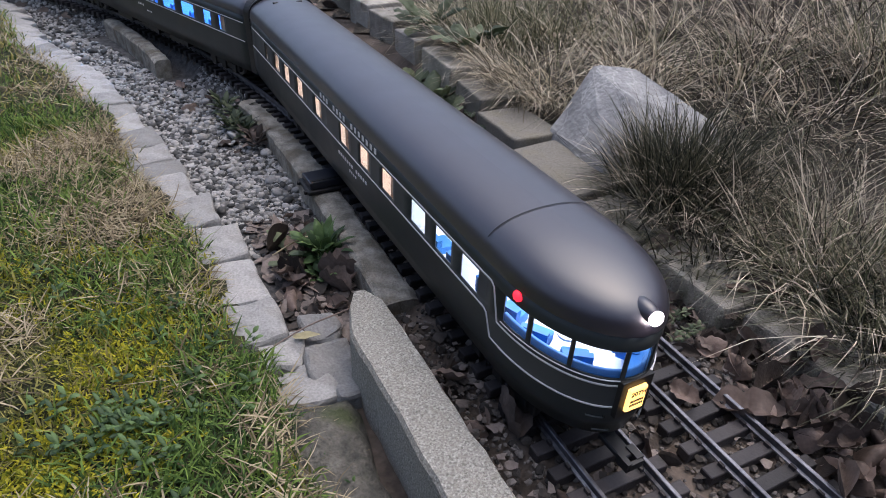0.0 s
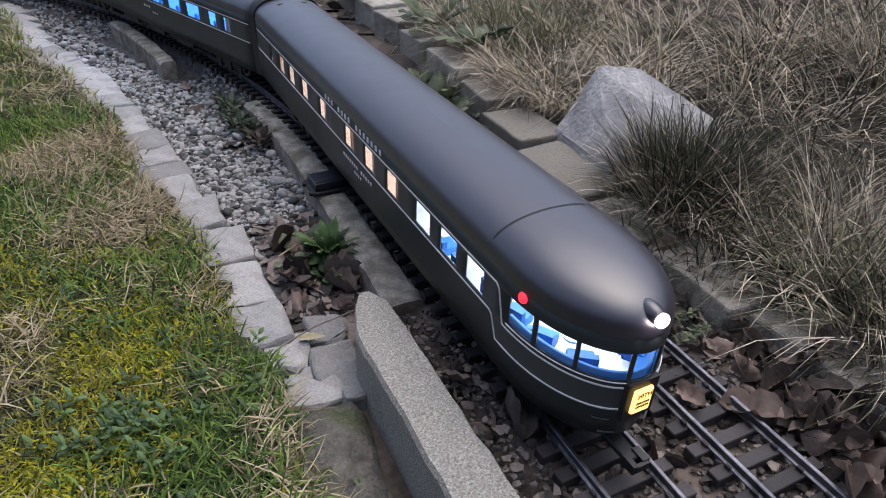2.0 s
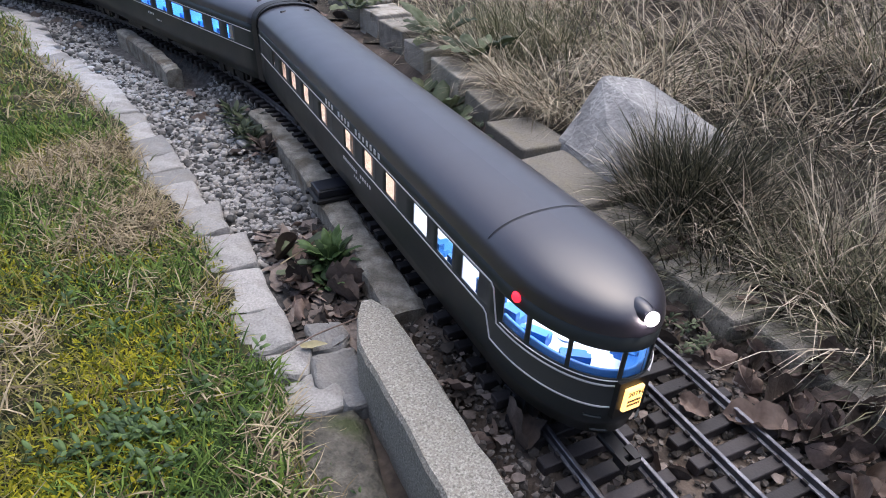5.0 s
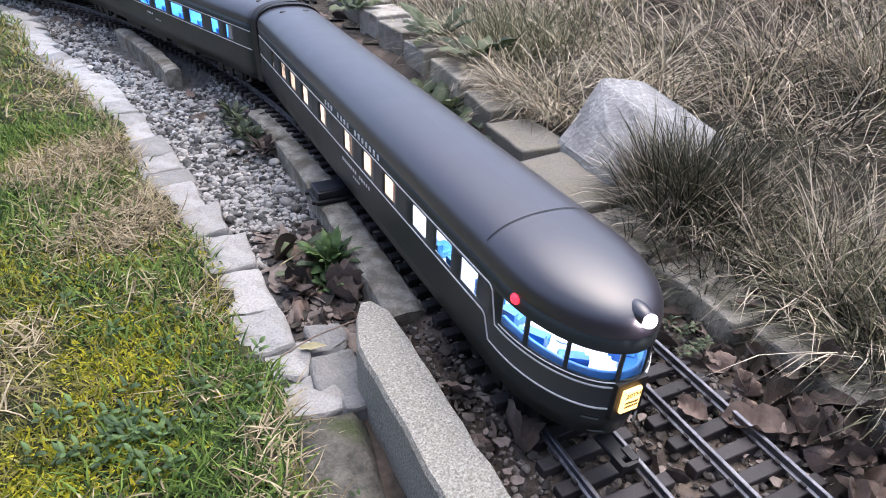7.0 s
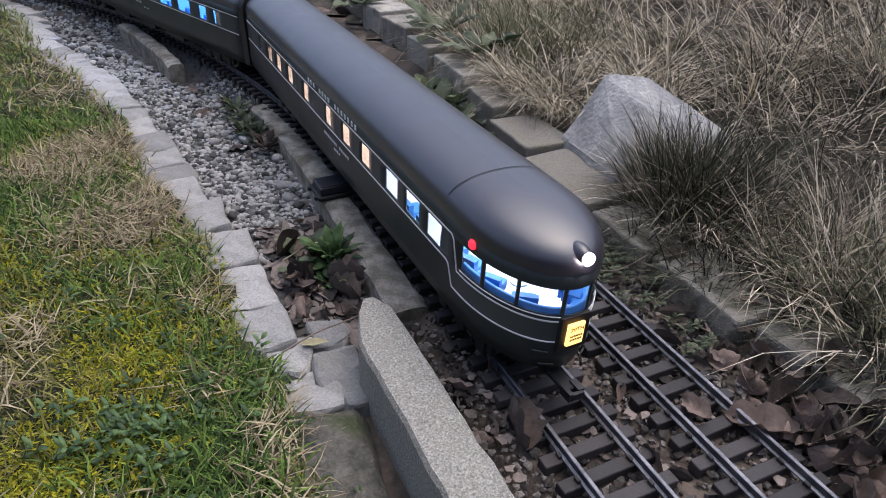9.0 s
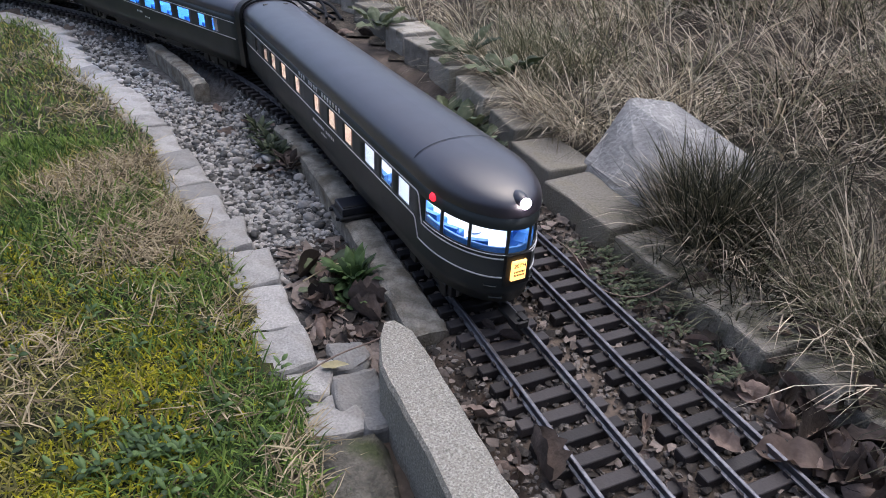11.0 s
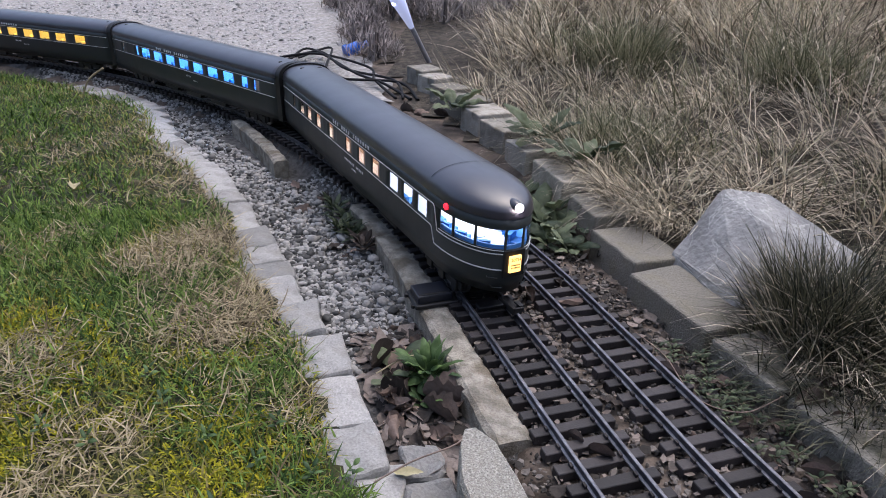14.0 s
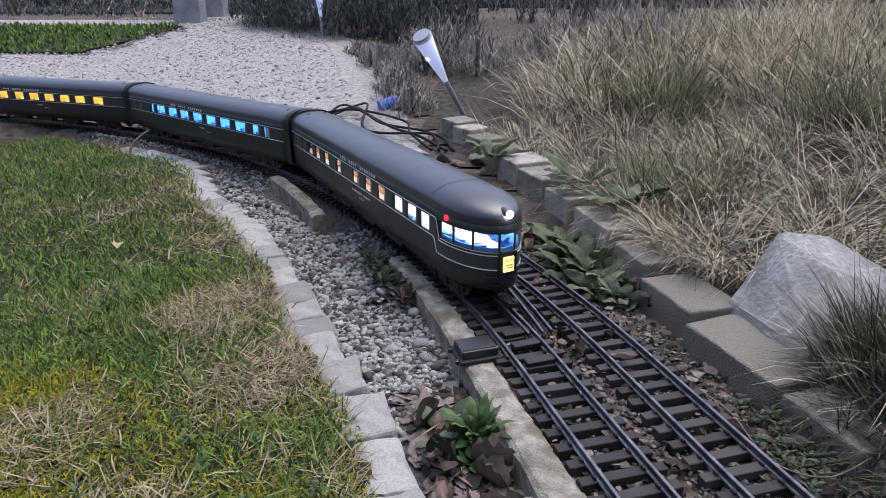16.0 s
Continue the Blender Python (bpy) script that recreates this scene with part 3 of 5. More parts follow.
def car_walls(plan, wins, car, band):
    """Thin walls with real window openings. wins: (u0, u1, z0, z1)."""
    zs = sorted({Z_SKIRT, 0.045, 0.058, Z_LOW, Z_SILL, Z_HEAD, Z_UP, Z_EAVE, 0.100, 0.106} | {w[2] for w in wins} | {w[3] for w in wins})
    us = set(np.linspace(0, plan.length, 90))
    us = sorted({round(float(u), 5) for u in us if not any(w[0] - 0.002 < u < w[1] + 0.002 for w in wins)} | {round(w[0], 5) for w in wins} | {round(w[1], 5) for w in wins}
                | {round((w[0] + w[1]) / 2, 5) for w in wins} | {round(w[0] * 0.25 + w[1] * 0.75, 5) for w in wins} | {round(w[0] * 0.75 + w[1] * 0.25, 5) for w in wins})
    verts, faces, mats = [], [], []
    for z in zs:
        tuck = 0.004 * max(0.0, (0.045 - z) / 0.017) ** 2
        for u in us:
            verts.append((*plan.at(u, -tuck), z))
    n = len(us)
    for j in range(len(zs) - 1):
        zc = (zs[j] + zs[j + 1]) / 2
        for i in range(n - 1):
            uc = (us[i] + us[i + 1]) / 2
            if any(w[0] < uc < w[1] and w[2] < zc < w[3] for w in wins):
                continue
            faces.append((j * n + i, j * n + i + 1, (j + 1) * n + i + 1, (j + 1) * n + i))
            mats.append(1 if band(uc, zc) else 0)
    ob = link_mesh("body", verts, faces, M_BODY, car, smooth=True)
    ob.data.materials.append(M_BAND)
    ob.data.polygons.foreach_set("material_index", mats)
    so = ob.modifiers.new("thickness", "SOLIDIFY")
    so.thickness, so.offset = 0.0016, 1.0 if ob.data.polygons[0].normal.x > 0 else -1.0
    return ob


def car_roof(plan, rounded, car):
    us = np.linspace(0, plan.length, 150)
    prof = [(1.008, -0.0012), (1.008, 0.0)] + [((1 - k ** 2.6) ** (1 / 2.1), k) for k in (0.08, 0.2, 0.34, 0.48, 0.62, 0.75, 0.86, 0.94, 0.985)] + [(0.0, 1.0)]
    verts, faces = [], []
    n = len(us)
    for c, k in prof:
        z = Z_EAVE + (Z_TOP - Z_EAVE) * max(0, k) if k >= 0 else Z_EAVE + k
        for u in us:
            x, y = plan.at(u)
            yy = NOSE - (NOSE - y) * c if (rounded and y < NOSE) else y
            verts.append((x * c, yy, z))
    for j in range(len(prof) - 1):
        for i in range(n - 1):
            faces.append((j * n + i, j * n + i + 1, (j + 1) * n + i + 1, (j + 1) * n + i))
    ob = link_mesh("roof", verts, faces, M_ROOF, car, smooth=True)
    tagged(ob, "satin black curved roof")
    # end wall that closes the roof
    end = [(x * c, L_CAR - 0.001, Z_EAVE + (Z_TOP - Z_EAVE) * max(0, k)) for c, k in prof[1:] for x in (-HALF,)]
    end = end + [(-x, y, z) for x, y, z in reversed(end[:-1])]
    end += [(HALF - 0.003, L_CAR - 0.001, Z_SKIRT), (-HALF + 0.003, L_CAR - 0.001, Z_SKIRT)]
    link_mesh("end_wall", end, [tuple(range(len(end)))], M_BODY, car)
    return ob


def ribbon(name, plan, pts, width, material, car, off=0.0008, label=""):
    """A thin raised line along (u, z) points."""
    dense = []
    for (u0, z0), (u1, z1) in zip(pts, pts[1:]):
        k = max(1, int(abs(u1 - u0) / 0.006))
        dense += [(u0 + (u1 - u0) * i / k, z0 + (z1 - z0) * i / k) for i in range(k)]
    dense.append(pts[-1])
    verts, faces = [], []
    for i, (u, z) in enumerate(dense):
        a, b = dense[max(0, i - 1)], dense[min(len(dense) - 1, i + 1)]
        du, dz = b[0] - a[0], b[1] - a[1]
        d = math.hypot(du, dz) or 1
        nu, nz = -dz / d * width / 2, du / d * width / 2
        for sg, o in ((-1, 0.0), (-1, off), (1, off), (1, 0.0)):
            x, y = plan.at(u + sg * nu, o)
            verts.append((x, y, z + sg * nz))
    for i in range(len(dense) - 1):
        for k in range(3):
            faces.append((i * 4 + k, i * 4 + k + 1, i * 4 + 5 + k, i * 4 + 4 + k))
    ob = link_mesh(name, verts, faces, material, car)
    if label:
        tagged(ob, label)
    return ob


def pane(plan, w, car):
    us = np.linspace(w[0], w[1], 5)
    verts, faces = [], []
    for o in (-0.0006, -0.0012):
        for z in (w[2], w[3]):
            for u in us:
                verts.append((*plan.at(u, o), z))
    for i in range(4):
        faces.append((i, i + 1, 6 + i, 5 + i))
        faces.append((10 + i, 15 + i, 16 + i, 11 + i))
    ob = link_mesh("window_pane", verts, faces, M_GLASS, car)
    ob.visible_shadow = False
    return ob


def bogie(y, car, name="bogie"):
    bm = bmesh.new()
    for x in (-0.034, 0.034):
        add_box(bm, x, y, 0.016, 0.006, 0.098, 0.012)
        for d in (-0.034, 0.0, 0.034):
            add_box(bm, x * 1.06, y + d, 0.014, 0.007, 0.014, 0.015)
    add_box(bm, 0, y, 0.022, 0.06, 0.03, 0.008)
    bmesh.ops.bevel(bm, geom=list(bm.edges), offset=0.0008, segments=1, affect="EDGES")
    ob = part(name, bm, M_BLACK, car)
    for d in (-0.032, 0.032):
        for x in (-GAUGE / 2, GAUGE / 2):
            part("wheel", cyl_bm(0.0145, 0.0145, 0.005, 20, pose(x, y + d, 0.0147, 0, 90, 0)), M_STEEL, ob)
    return ob


LETTER_WORDS = (3, 4, 7)


def car(kind):
    rounded = kind == "observation"
    plan = Plan(rounded)
    names = {"observation": "observation_car", "lounge": "lounge_car", "sleeper": "sleeper_car"}
    thing = empty(names[kind])
    zs = (Z_SILL, Z_HEAD)
    if rounded:
        side = [(0.745, 0.010), (0.687, 0.024), (0.637, 0.024), (0.577, 0.024), (0.502, 0.025), (0.412, 0.027), (0.352, 0.027), (0.293, 0.028), (0.226, 0.029), (0.178, 0.029), (0.134, 0.027)]
        tagged(thing, "dark grey model observation car with rounded lit rear lounge", "train car", "model train cars")
    elif kind == "lounge":
        side = [(0.078, 0.020), (0.126, 0.024), (0.195, 0.046), (0.267, 0.046), (0.337, 0.046), (0.408, 0.046), (0.480, 0.046), (0.549, 0.046), (0.62, 0.046), (0.672, 0.012), (0.76, 0.010)]
        tagged(thing, "dark grey model passenger car with blue lit windows", "train car", "model train cars")
    else:
        side = [(0.118, 0.042), (0.198, 0.042), (0.268, 0.042), (0.339, 0.042), (0.41, 0.042), (0.482, 0.042), (0.56, 0.042), (0.635, 0.042), (0.71, 0.042)]
        tagged(thing, "dark grey model passenger car with yellow lit windows", "train car", "model train cars")
    wins = []
    for y, w in side:
        for u in (L_CAR - y, plan.length - (L_CAR - y)):
            wins.append((u - w / 2, u + w / 2, *zs))
    if rounded:
        # lounge windows round the nose: by distance along the wall
        mid = plan.length / 2
        for a, b in ((0.1085, 0.083), (0.079, 0.049), (0.046, 0.0135)):
            wins.append((mid - a, mid - b, 0.083, 0.1065))
            wins.append((mid + b, mid + a, 0.083, 0.1065))
        wins.append((mid - 0.0105, mid + 0.0105, 0.083, 0.1065))

    def band(u, z):
        if not rounded:
            return Z_LOW < z < Z_UP and not (L_CAR - 0.004 < u < plan.length - L_CAR + 0.004)
        d = abs(u - plan.length / 2)
        if d > 0.122:
            return Z_LOW < z < Z_UP
        return 0.058 < z < Z_LOW and d > 0.014

    car_walls(plan, wins, thing, band)
    car_roof(plan, rounded, thing)
    for w in wins:
        pane(plan, w, thing)
    mid = plan.length / 2
    if rounded:
        for sg in (-1, 1):
            f = lambda d: mid + sg * d
            far = mid
            ribbon("upper_stripe", plan, [(f(far - 0.004), Z_UP), (f(0.126), Z_UP), (f(0.122), 0.104), (f(0.114), Z_LOW - 0.0005), (f(0.014), Z_LOW - 0.0005)], 0.0011, M_STRIPE, thing)
            ribbon("lower_stripe", plan, [(f(far - 0.004), Z_LOW), (f(0.133), Z_LOW), (f(0.129), 0.076), (f(0.121), 0.058), (f(0.014), 0.058)], 0.0011, M_STRIPE, thing)
            # thin silver line drawn for the bright reflection on the window sill
            ribbon("sill_glint", plan, [(f(0.110), 0.0815), (f(0.013), 0.0818)], 0.0005, M_STRIPE, thing)
            for d, z in ((0.030, 0.048), (0.024, 0.036)):
                ribbon("grab_iron", plan, [(f(d), z + 0.0018), (f(d), z), (f(d - 0.012), z), (f(d - 0.012), z + 0.0018)], 0.0005, M_BAND, thing, 0.0015)
    else:
        for u0, u1 in ((0.004, L_CAR - 0.008), (plan.length - L_CAR + 0.008, plan.length - 0.004)):
            for z in (Z_UP, Z_LOW):
                ribbon("stripe", plan, [(u0, z), (u1, z)], 0.0011, M_STRIPE, thing)
    # lettering on the board above the windows
    y = 0.487 if rounded else 0.55
    bm = bmesh.new()
    for word in LETTER_WORDS:
        for k in range(word):
            add_box(bm, -HALF - 0.0004, y, 0.1135, 0.0006, 0.0046, 0.0054)
            y -= 0.0108
        y -= 0.0125
    part("lettering", bm, M_LETTER, thing, "pale grey lettering along the letterboard")
    bm = bmesh.new()
    y = 0.43 if rounded else 0.40
    for k in range(13 if rounded else 4):
        if k != 7:
            add_box(bm, -HALF - 0.0004, y - k * 0.0068, 0.0665, 0.0006, 0.0032, 0.0034)
    for k in range(4):
        add_box(bm, -HALF - 0.0004, y - 0.034 - k * 0.0058, 0.0585, 0.0006, 0.0022, 0.0026)
    part("name_board", bm, M_LETTER, thing, "small pale grey lettering low on the side")
    # inside
    edge = [(-0.049 * math.cos(v), NOSE - (NOSE - 0.004) * math.sin(v), 0.062) for v in np.linspace(0, math.pi, 19)] if rounded else [(-0.049, 0.004, 0.062), (0.049, 0.004, 0.062)]
    edge += [(0.049, L_CAR - 0.004, 0.062), (-0.049, L_CAR - 0.004, 0.062)]
    link_mesh("floor", edge, [tuple(range(len(edge)))],
              M_WHITEWALL if rounded else (M_BLUEWALL if kind != "sleeper" else M_YELLOWWALL), thing)
    if rounded:
        part("ceiling_lamp", box_bm(0.07, 0.19, 0.002, 0, Matrix.Translation((0, 0.135, 0.1185))), G_WHITE, thing, "cool white interior lamp")
        part("ceiling_lamp", box_bm(0.034, 0.545, 0.002, 0, Matrix.Translation((-0.031, 0.535, 0.1185))), G_WARM, thing, "warm interior lamp")
        part("partition", box_bm(0.098, 0.002, 0.055, 0, Matrix.Translation((0, 0.252, 0.091))), M_WHITEWALL, thing)
        part("partition", box_bm(0.098, 0.002, 0.055, 0, Matrix.Translation((0, 0.155, 0.091))), M_WHITEWALL, thing)
        part("corridor_wall", box_bm(0.002, 0.56, 0.055, 0, Matrix.Translation((-0.012, 0.535, 0.091))), M_PEACH, thing)
        for k, yy in enumerate((0.325, 0.385, 0.45, 0.54, 0.61, 0.66, 0.71)):
            part("curtain", box_bm(0.0015, 0.008, 0.03, 0.0004, Matrix.Translation((-0.047, yy - 0.035, 0.09))), M_PEACH, thing)
        for k, (x, yy, r) in enumerate(((-0.036, 0.098, 20), (-0.033, 0.068, 32), (-0.022, 0.036, 55), (0.022, 0.036, -55), (0.033, 0.068, -32), (0.036, 0.098, -20), (-0.036, 0.128, 0), (0.036, 0.128, 0), (-0.036, 0.178, 0), (-0.036, 0.215, 0))):
            bm = box_bm(0.016, 0.020, 0.010, 0.002, Matrix.Translation((0.004, 0, 0.072)), 2)
            b2 = add_box(bm, -0.004, 0, 0.078, 0.005, 0.021, 0.014)
            ob = part("armchair", bm, M_SEAT, thing)
            ob.matrix_basis = pose(x, yy, -0.008 if yy > 0.15 else 0, 0, 0, r)
        us = np.linspace(mid - 0.112, mid + 0.112, 48)
        vv = [(*plan.at(u, o), z) for o, z in ((-0.0035, 0.064), (-0.0035, 0.0865), (-0.0065, 0.0865), (-0.008, 0.076), (-0.016, 0.075), (-0.016, 0.064)) for u in us]
        link_mesh("bench", vv, [(r * 48 + i, r * 48 + i + 1, r * 48 + 49 + i, r * 48 + 48 + i) for r in range(5) for i in range(47)], M_SEAT, thing, True)
        part("table_lamp", cyl_bm(0.004, 0.0025, 0.007, 10, Matrix.Translation((-0.014, 0.056, 0.093))), G_WARM, thing)
        part("table", cyl_bm(0.008, 0.008, 0.002, 12, Matrix.Translation((-0.014, 0.056, 0.08))), M_WHITEWALL, thing)
        # nose: door posts, sign, headlight, marker lamps, coupler
        bm = bmesh.new()
        add_box(bm, 0, 0.0008, 0.066, 0.026, 0.004, 0.032)
        part("end_door", bm, M_BLACK, thing)
        part("sign", box_bm(0.0155, 0.003, 0.0205, 0.0008, pose(0, -0.0022, 0.066)), G_SIGN, thing, "backlit amber tail sign with black words")
        txt = bpy.data.curves.new("sign_text", "FONT")
        txt.body, txt.size, txt.align_x, txt.extrude = "20TH", 0.0054, "CENTER", 0.0002
        t_ob = new("sign_words", txt)
        t_ob.data.materials.append(M_BLACK)
        t_ob.parent = thing
        t_ob.matrix_basis = pose(0, -0.0041, 0.0700, 90, 0, 0)
        bm = bmesh.new()
        for z, wd, n in ((0.0652, 0.0115, 7), (0.0618, 0.0115, 7)):
            for k in range(n):
                add_box(bm, -wd / 2 + wd * (k + 0.5) / n, -0.0040, z, wd / n * 0.6, 0.0004, 0.0020)
        part("sign_bars", bm, M_BLACK, thing)
        bm = bmesh.new()
        bmesh.ops.create_uvsphere(bm, u_segments=20, v_segments=12, radius=0.0072, matrix=pose(0, 0.0105, 0.1318) @ Matrix.Diagonal((0.95, 1.7, 0.95, 1)))
        part("headlight_housing", bm, M_ROOF, thing, smooth=True)
        bm = bmesh.new()
        bmesh.ops.create_uvsphere(bm, u_segments=20, v_segments=12, radius=0.0050, matrix=pose(0, -0.0005, 0.1318) @ Matrix.Diagonal((1, 0.7, 1, 1)))
        part("headlight", bm, G_HEAD, thing, "glowing white headlight", smooth=True)
        for sg in (-1, 1):
            x, y2 = plan.at(mid + sg * 0.095, 0.0)
            bm = bmesh.new()
            bmesh.ops.create_uvsphere(bm, u_segments=16, v_segments=10, radius=0.0042, matrix=pose(x, y2, 0.1145) @ Matrix.Diagonal((0.8, 1, 1, 1)))
            part("marker_lamp", bm, G_RED, thing, "glowing red marker lamp", smooth=True)
        bm = box_bm(0.012, 0.026, 0.005, 0.001, Matrix.Translation((0, 0.002, 0.014)))
        add_box(bm, 0.006, -0.010, 0.014, 0.006, 0.012, 0.008)
        add_box(bm, -0.005, -0.012, 0.014, 0.004, 0.012, 0.008)
        add_box(bm, 0.001, -0.017, 0.014, 0.012, 0.003, 0.006)
        part("coupler", bm, M_BLACK, thing)
        # roof seam
        seam, faces = [], []
        for k in range(41):
            v = -0.93 + 1.86 * k / 40
            z = Z_EAVE + (Z_TOP - Z_EAVE) * (max(0, 1 - abs(v) ** 2.1)) ** (1 / 2.6) + 0.0004
            seam += [(v * HALF, 0.118, z), (v * HALF, 0.1192, z)]
        link_mesh("roof_seam", seam, [(2 * k, 2 * k + 1, 2 * k + 3, 2 * k + 2) for k in range(40)], M_BLACK, thing)
        roof_vents = (0.80,)
    else:
        g, wall = (G_BLUE, M_BLUEWALL) if kind == "lounge" else (G_YELLOW, M_YELLOWWALL)
        part("ceiling_lamp", box_bm(0.028, 0.78, 0.002, 0, Matrix.Translation((-0.034, L_CAR / 2, 0.1185))), g, thing, "interior lamp strip")
        part("inner_wall", box_bm(0.002, 0.78, 0.055, 0, Matrix.Translation((-0.018, L_CAR / 2, 0.091))), wall, thing)
        if kind == "lounge":
            for y2 in (0.078, 0.76):
                part("curtain", box_bm(0.0015, 0.026, 0.032, 0.0004, Matrix.Translation((-0.046, y2, 0.092))), M_PEACH, thing, "drawn brown curtain")
        for y2, w2 in side:
            bm = box_bm(0.016, 0.010, 0.018, 0.003, Matrix.Translation((-0.034, y2 + 0.014, 0.076)), 2)
            part("seat", bm, M_SEAT if kind == "lounge" else M_YELLOWWALL, thing)
        roof_vents = (0.03, 0.80)
    for y2 in roof_vents:
        for x in (-0.018, 0.018):
            part("roof_vent", box_bm(0.010, 0.004, 0.003, 0.001, pose(x, y2, 0.1465, 0, 0, 20)), M_BLACK, thing)
    # under the floor, bellows, bogies
    bm = box_bm(0.086, L_CAR - 0.12, 0.012, 0.002, Matrix.Translation((0, L_CAR / 2 + 0.02, 0.028)))
    for y2 in (0.28, 0.40, 0.52):
        add_box(bm, -0.028, y2, 0.020, 0.022, 0.07, 0.014)
        add_box(bm, 0.028, y2, 0.020, 0.022, 0.07, 0.014)
    part("underframe", bm, M_BLACK, thing)
    for y2 in ((0.10, 0.66) if rounded else (0.115, 0.70)):
        bogie(y2, thing)
    for y2 in ((L_CAR + 0.006,) if rounded else (L_CAR + 0.006, -0.006)):
        ring = []
        for sc, dz in ((1.0, 0.0), (1.045, 0.003)):
            for d in (-0.0075, 0.0075):
                for a in np.linspace(0, math.pi, 25):
                    c = math.cos(a)
                    ring.append((-HALF * 0.985 * sc * (abs(c) ** 0.8) * (1 if c > 0 else -1), y2 + d, Z_EAVE - 0.004 + dz + (Z_TOP - Z_EAVE + 0.004) * math.sin(a) ** 0.8))
        bm = bmesh.new()
        loop = [(-HALF * 0.97, 0.03)] + [(r[0], r[2]) for r in ring[50:75]] + [(HALF * 0.97, 0.03)]
        fr = [bm.verts.new((x, y2 - 0.0075, z)) for x, z in loop]
        bk = [bm.verts.new((x, y2 + 0.0075, z)) for x, z in loop]
        for i in range(len(loop)):
            j = (i + 1) % len(loop)
            bm.faces.new((fr[i], fr[j], bk[j], bk[i]))
        bm.faces.new(fr)
        bm.faces.new(bk[::-1])
        part("diaphragm", bm, M_BLACK, thing, "black bellows between the cars")
    return thing


CARS = [(car("observation"), 0.0, 0.10, 0.66), (car("lounge"), 0.862, 0.115, 0.70), (car("sleeper"), 1.724, 0.115, 0.70)]

# ---- loose stones ----
def ico(sub):
    bm = bmesh.new()
    bmesh.ops.create_icosphere(bm, subdivisions=sub, radius=1.0)
    v = np.array([x.co[:] for x in bm.verts])
    f = np.array([[x.index for x in g.verts] for g in bm.faces])
    bm.free()
    return v, f


def stones(name, places, sizes, material, label, sub, flat, angular, smooth_shade=True):
    """Many small stones joined in one mesh."""
    v0, f0 = ico(sub)
    n = len(places)
    az = rng.uniform(0, 2 * math.pi, n)
    ax = rng.uniform(0.75, 1.35, (n, 3)) * np.array([1, 1, flat])
    bump = 1 + rng.normal(0, angular, (n, len(v0)))
    v = v0[None] * bump[:, :, None] * ax[:, None, :] * sizes[:, None, None]
    tilt = rng.normal(0, 0.35, n)
    c, s = np.cos(tilt)[:, None], np.sin(tilt)[:, None]
    y, z = v[:, :, 1] * c - v[:, :, 2] * s, v[:, :, 1] * s + v[:, :, 2] * c
    v = np.stack([v[:, :, 0], y, z], 2)
    c, s = np.cos(az)[:, None], np.sin(az)[:, None]
    v = np.stack([v[:, :, 0] * c - v[:, :, 1] * s, v[:, :, 0] * s + v[:, :, 1] * c, v[:, :, 2]], 2) + np.array(places)[:, None, :]
    f = (f0[None] + (np.arange(n) * len(v0))[:, None, None]).reshape(-1, 3)
    me = bpy.data.meshes.new(name)
    me.from_pydata(v.reshape(-1, 3).tolist(), [], f.tolist())
    me.materials.append(material)
    if smooth_shade:
        me.polygons.foreach_set("use_smooth", [True] * len(me.polygons))
    return tagged(new(name, me), label, "gravel", kind="stuff")


def scatter(n, s_range, lat_of, power=1.0):
    out = []
    for _ in range(n):
        s = s_range[0] + (s_range[1] - s_range[0]) * rng.random() ** power
        a, b = lat_of(s)
        x, y, th = track(s, rng.uniform(a, b))
        out.append((x, y, s))
    return out


def pebble_field(n, s_range, size, sub, power=1.0):
    pl, sz = [], []
    for x, y, s in scatter(n, s_range, lambda s: (cobble_lat(s) + 0.022, -0.078 if s < 0.64 else (-0.125 if 0.89 < s < 1.29 else -0.05)), power):
        r = size * math.exp(rng.normal(0, 0.32))
        pl.append((x, y, ground_z(x, y) + 0.004 + rng.uniform(-0.3, 0.9) * r))
        sz.append(r)
    return pl, np.array(sz)


pl, sz = pebble_field(7600, (0.20, 0.62), 0.0026, 2)
stones("gravel", pl, sz, M_PEBBLE, "rounded grey and white gravel pebbles", 2, 0.72, 0.06)
pl, sz = pebble_field(15000, (0.58, 2.3), 0.0031, 1, 1.2)
stones("gravel", pl, sz, M_PEBBLE, "rounded grey and white gravel pebbles", 1, 0.75, 0.06)
pl, sz = pebble_field(60, (0.22, 1.2), 0.0050, 2)
stones("pale_pebbles", pl, sz, M_PATHSTONE, "scattered larger white pebbles among the gravel", 2, 0.6, 0.05)
pl, sz = [], []
for x, y, s in scatter(13000, (-0.6, 1.0), lambda s: (-0.085 if s < 0.02 else -0.042, 0.195 + 0.02 * smooth(0.3, 0.5, s)), 1.0):
    r = min(0.0038, 0.0021 * math.exp(rng.normal(0, 0.4)))
    pl.append((x, y, -0.0195 + rng.uniform(-0.2, 0.8) * r))
    sz.append(r)
stones("ballast", pl, np.array(sz), M_BALLAST, "dark angular ballast chips between the sleepers", 1, 0.8, 0.2, False)
pl, sz = [], []
for _ in range(9000):
    y = rng.uniform(1.9, 4.9)
    x = rng.uniform(-3.4, -0.6 - 0.42 * (y - 2.0))
    s, lat = to_line(x, y)
    if lat > 0.13 and not (x < -2.6 and 3.3 < y < 4.4):
        r = 0.0045 * math.exp(rng.normal(0, 0.35))
        pl.append((x, y, ground_z(x, y, s, lat) + 0.006 + 0.2 * r))
        sz.append(r)
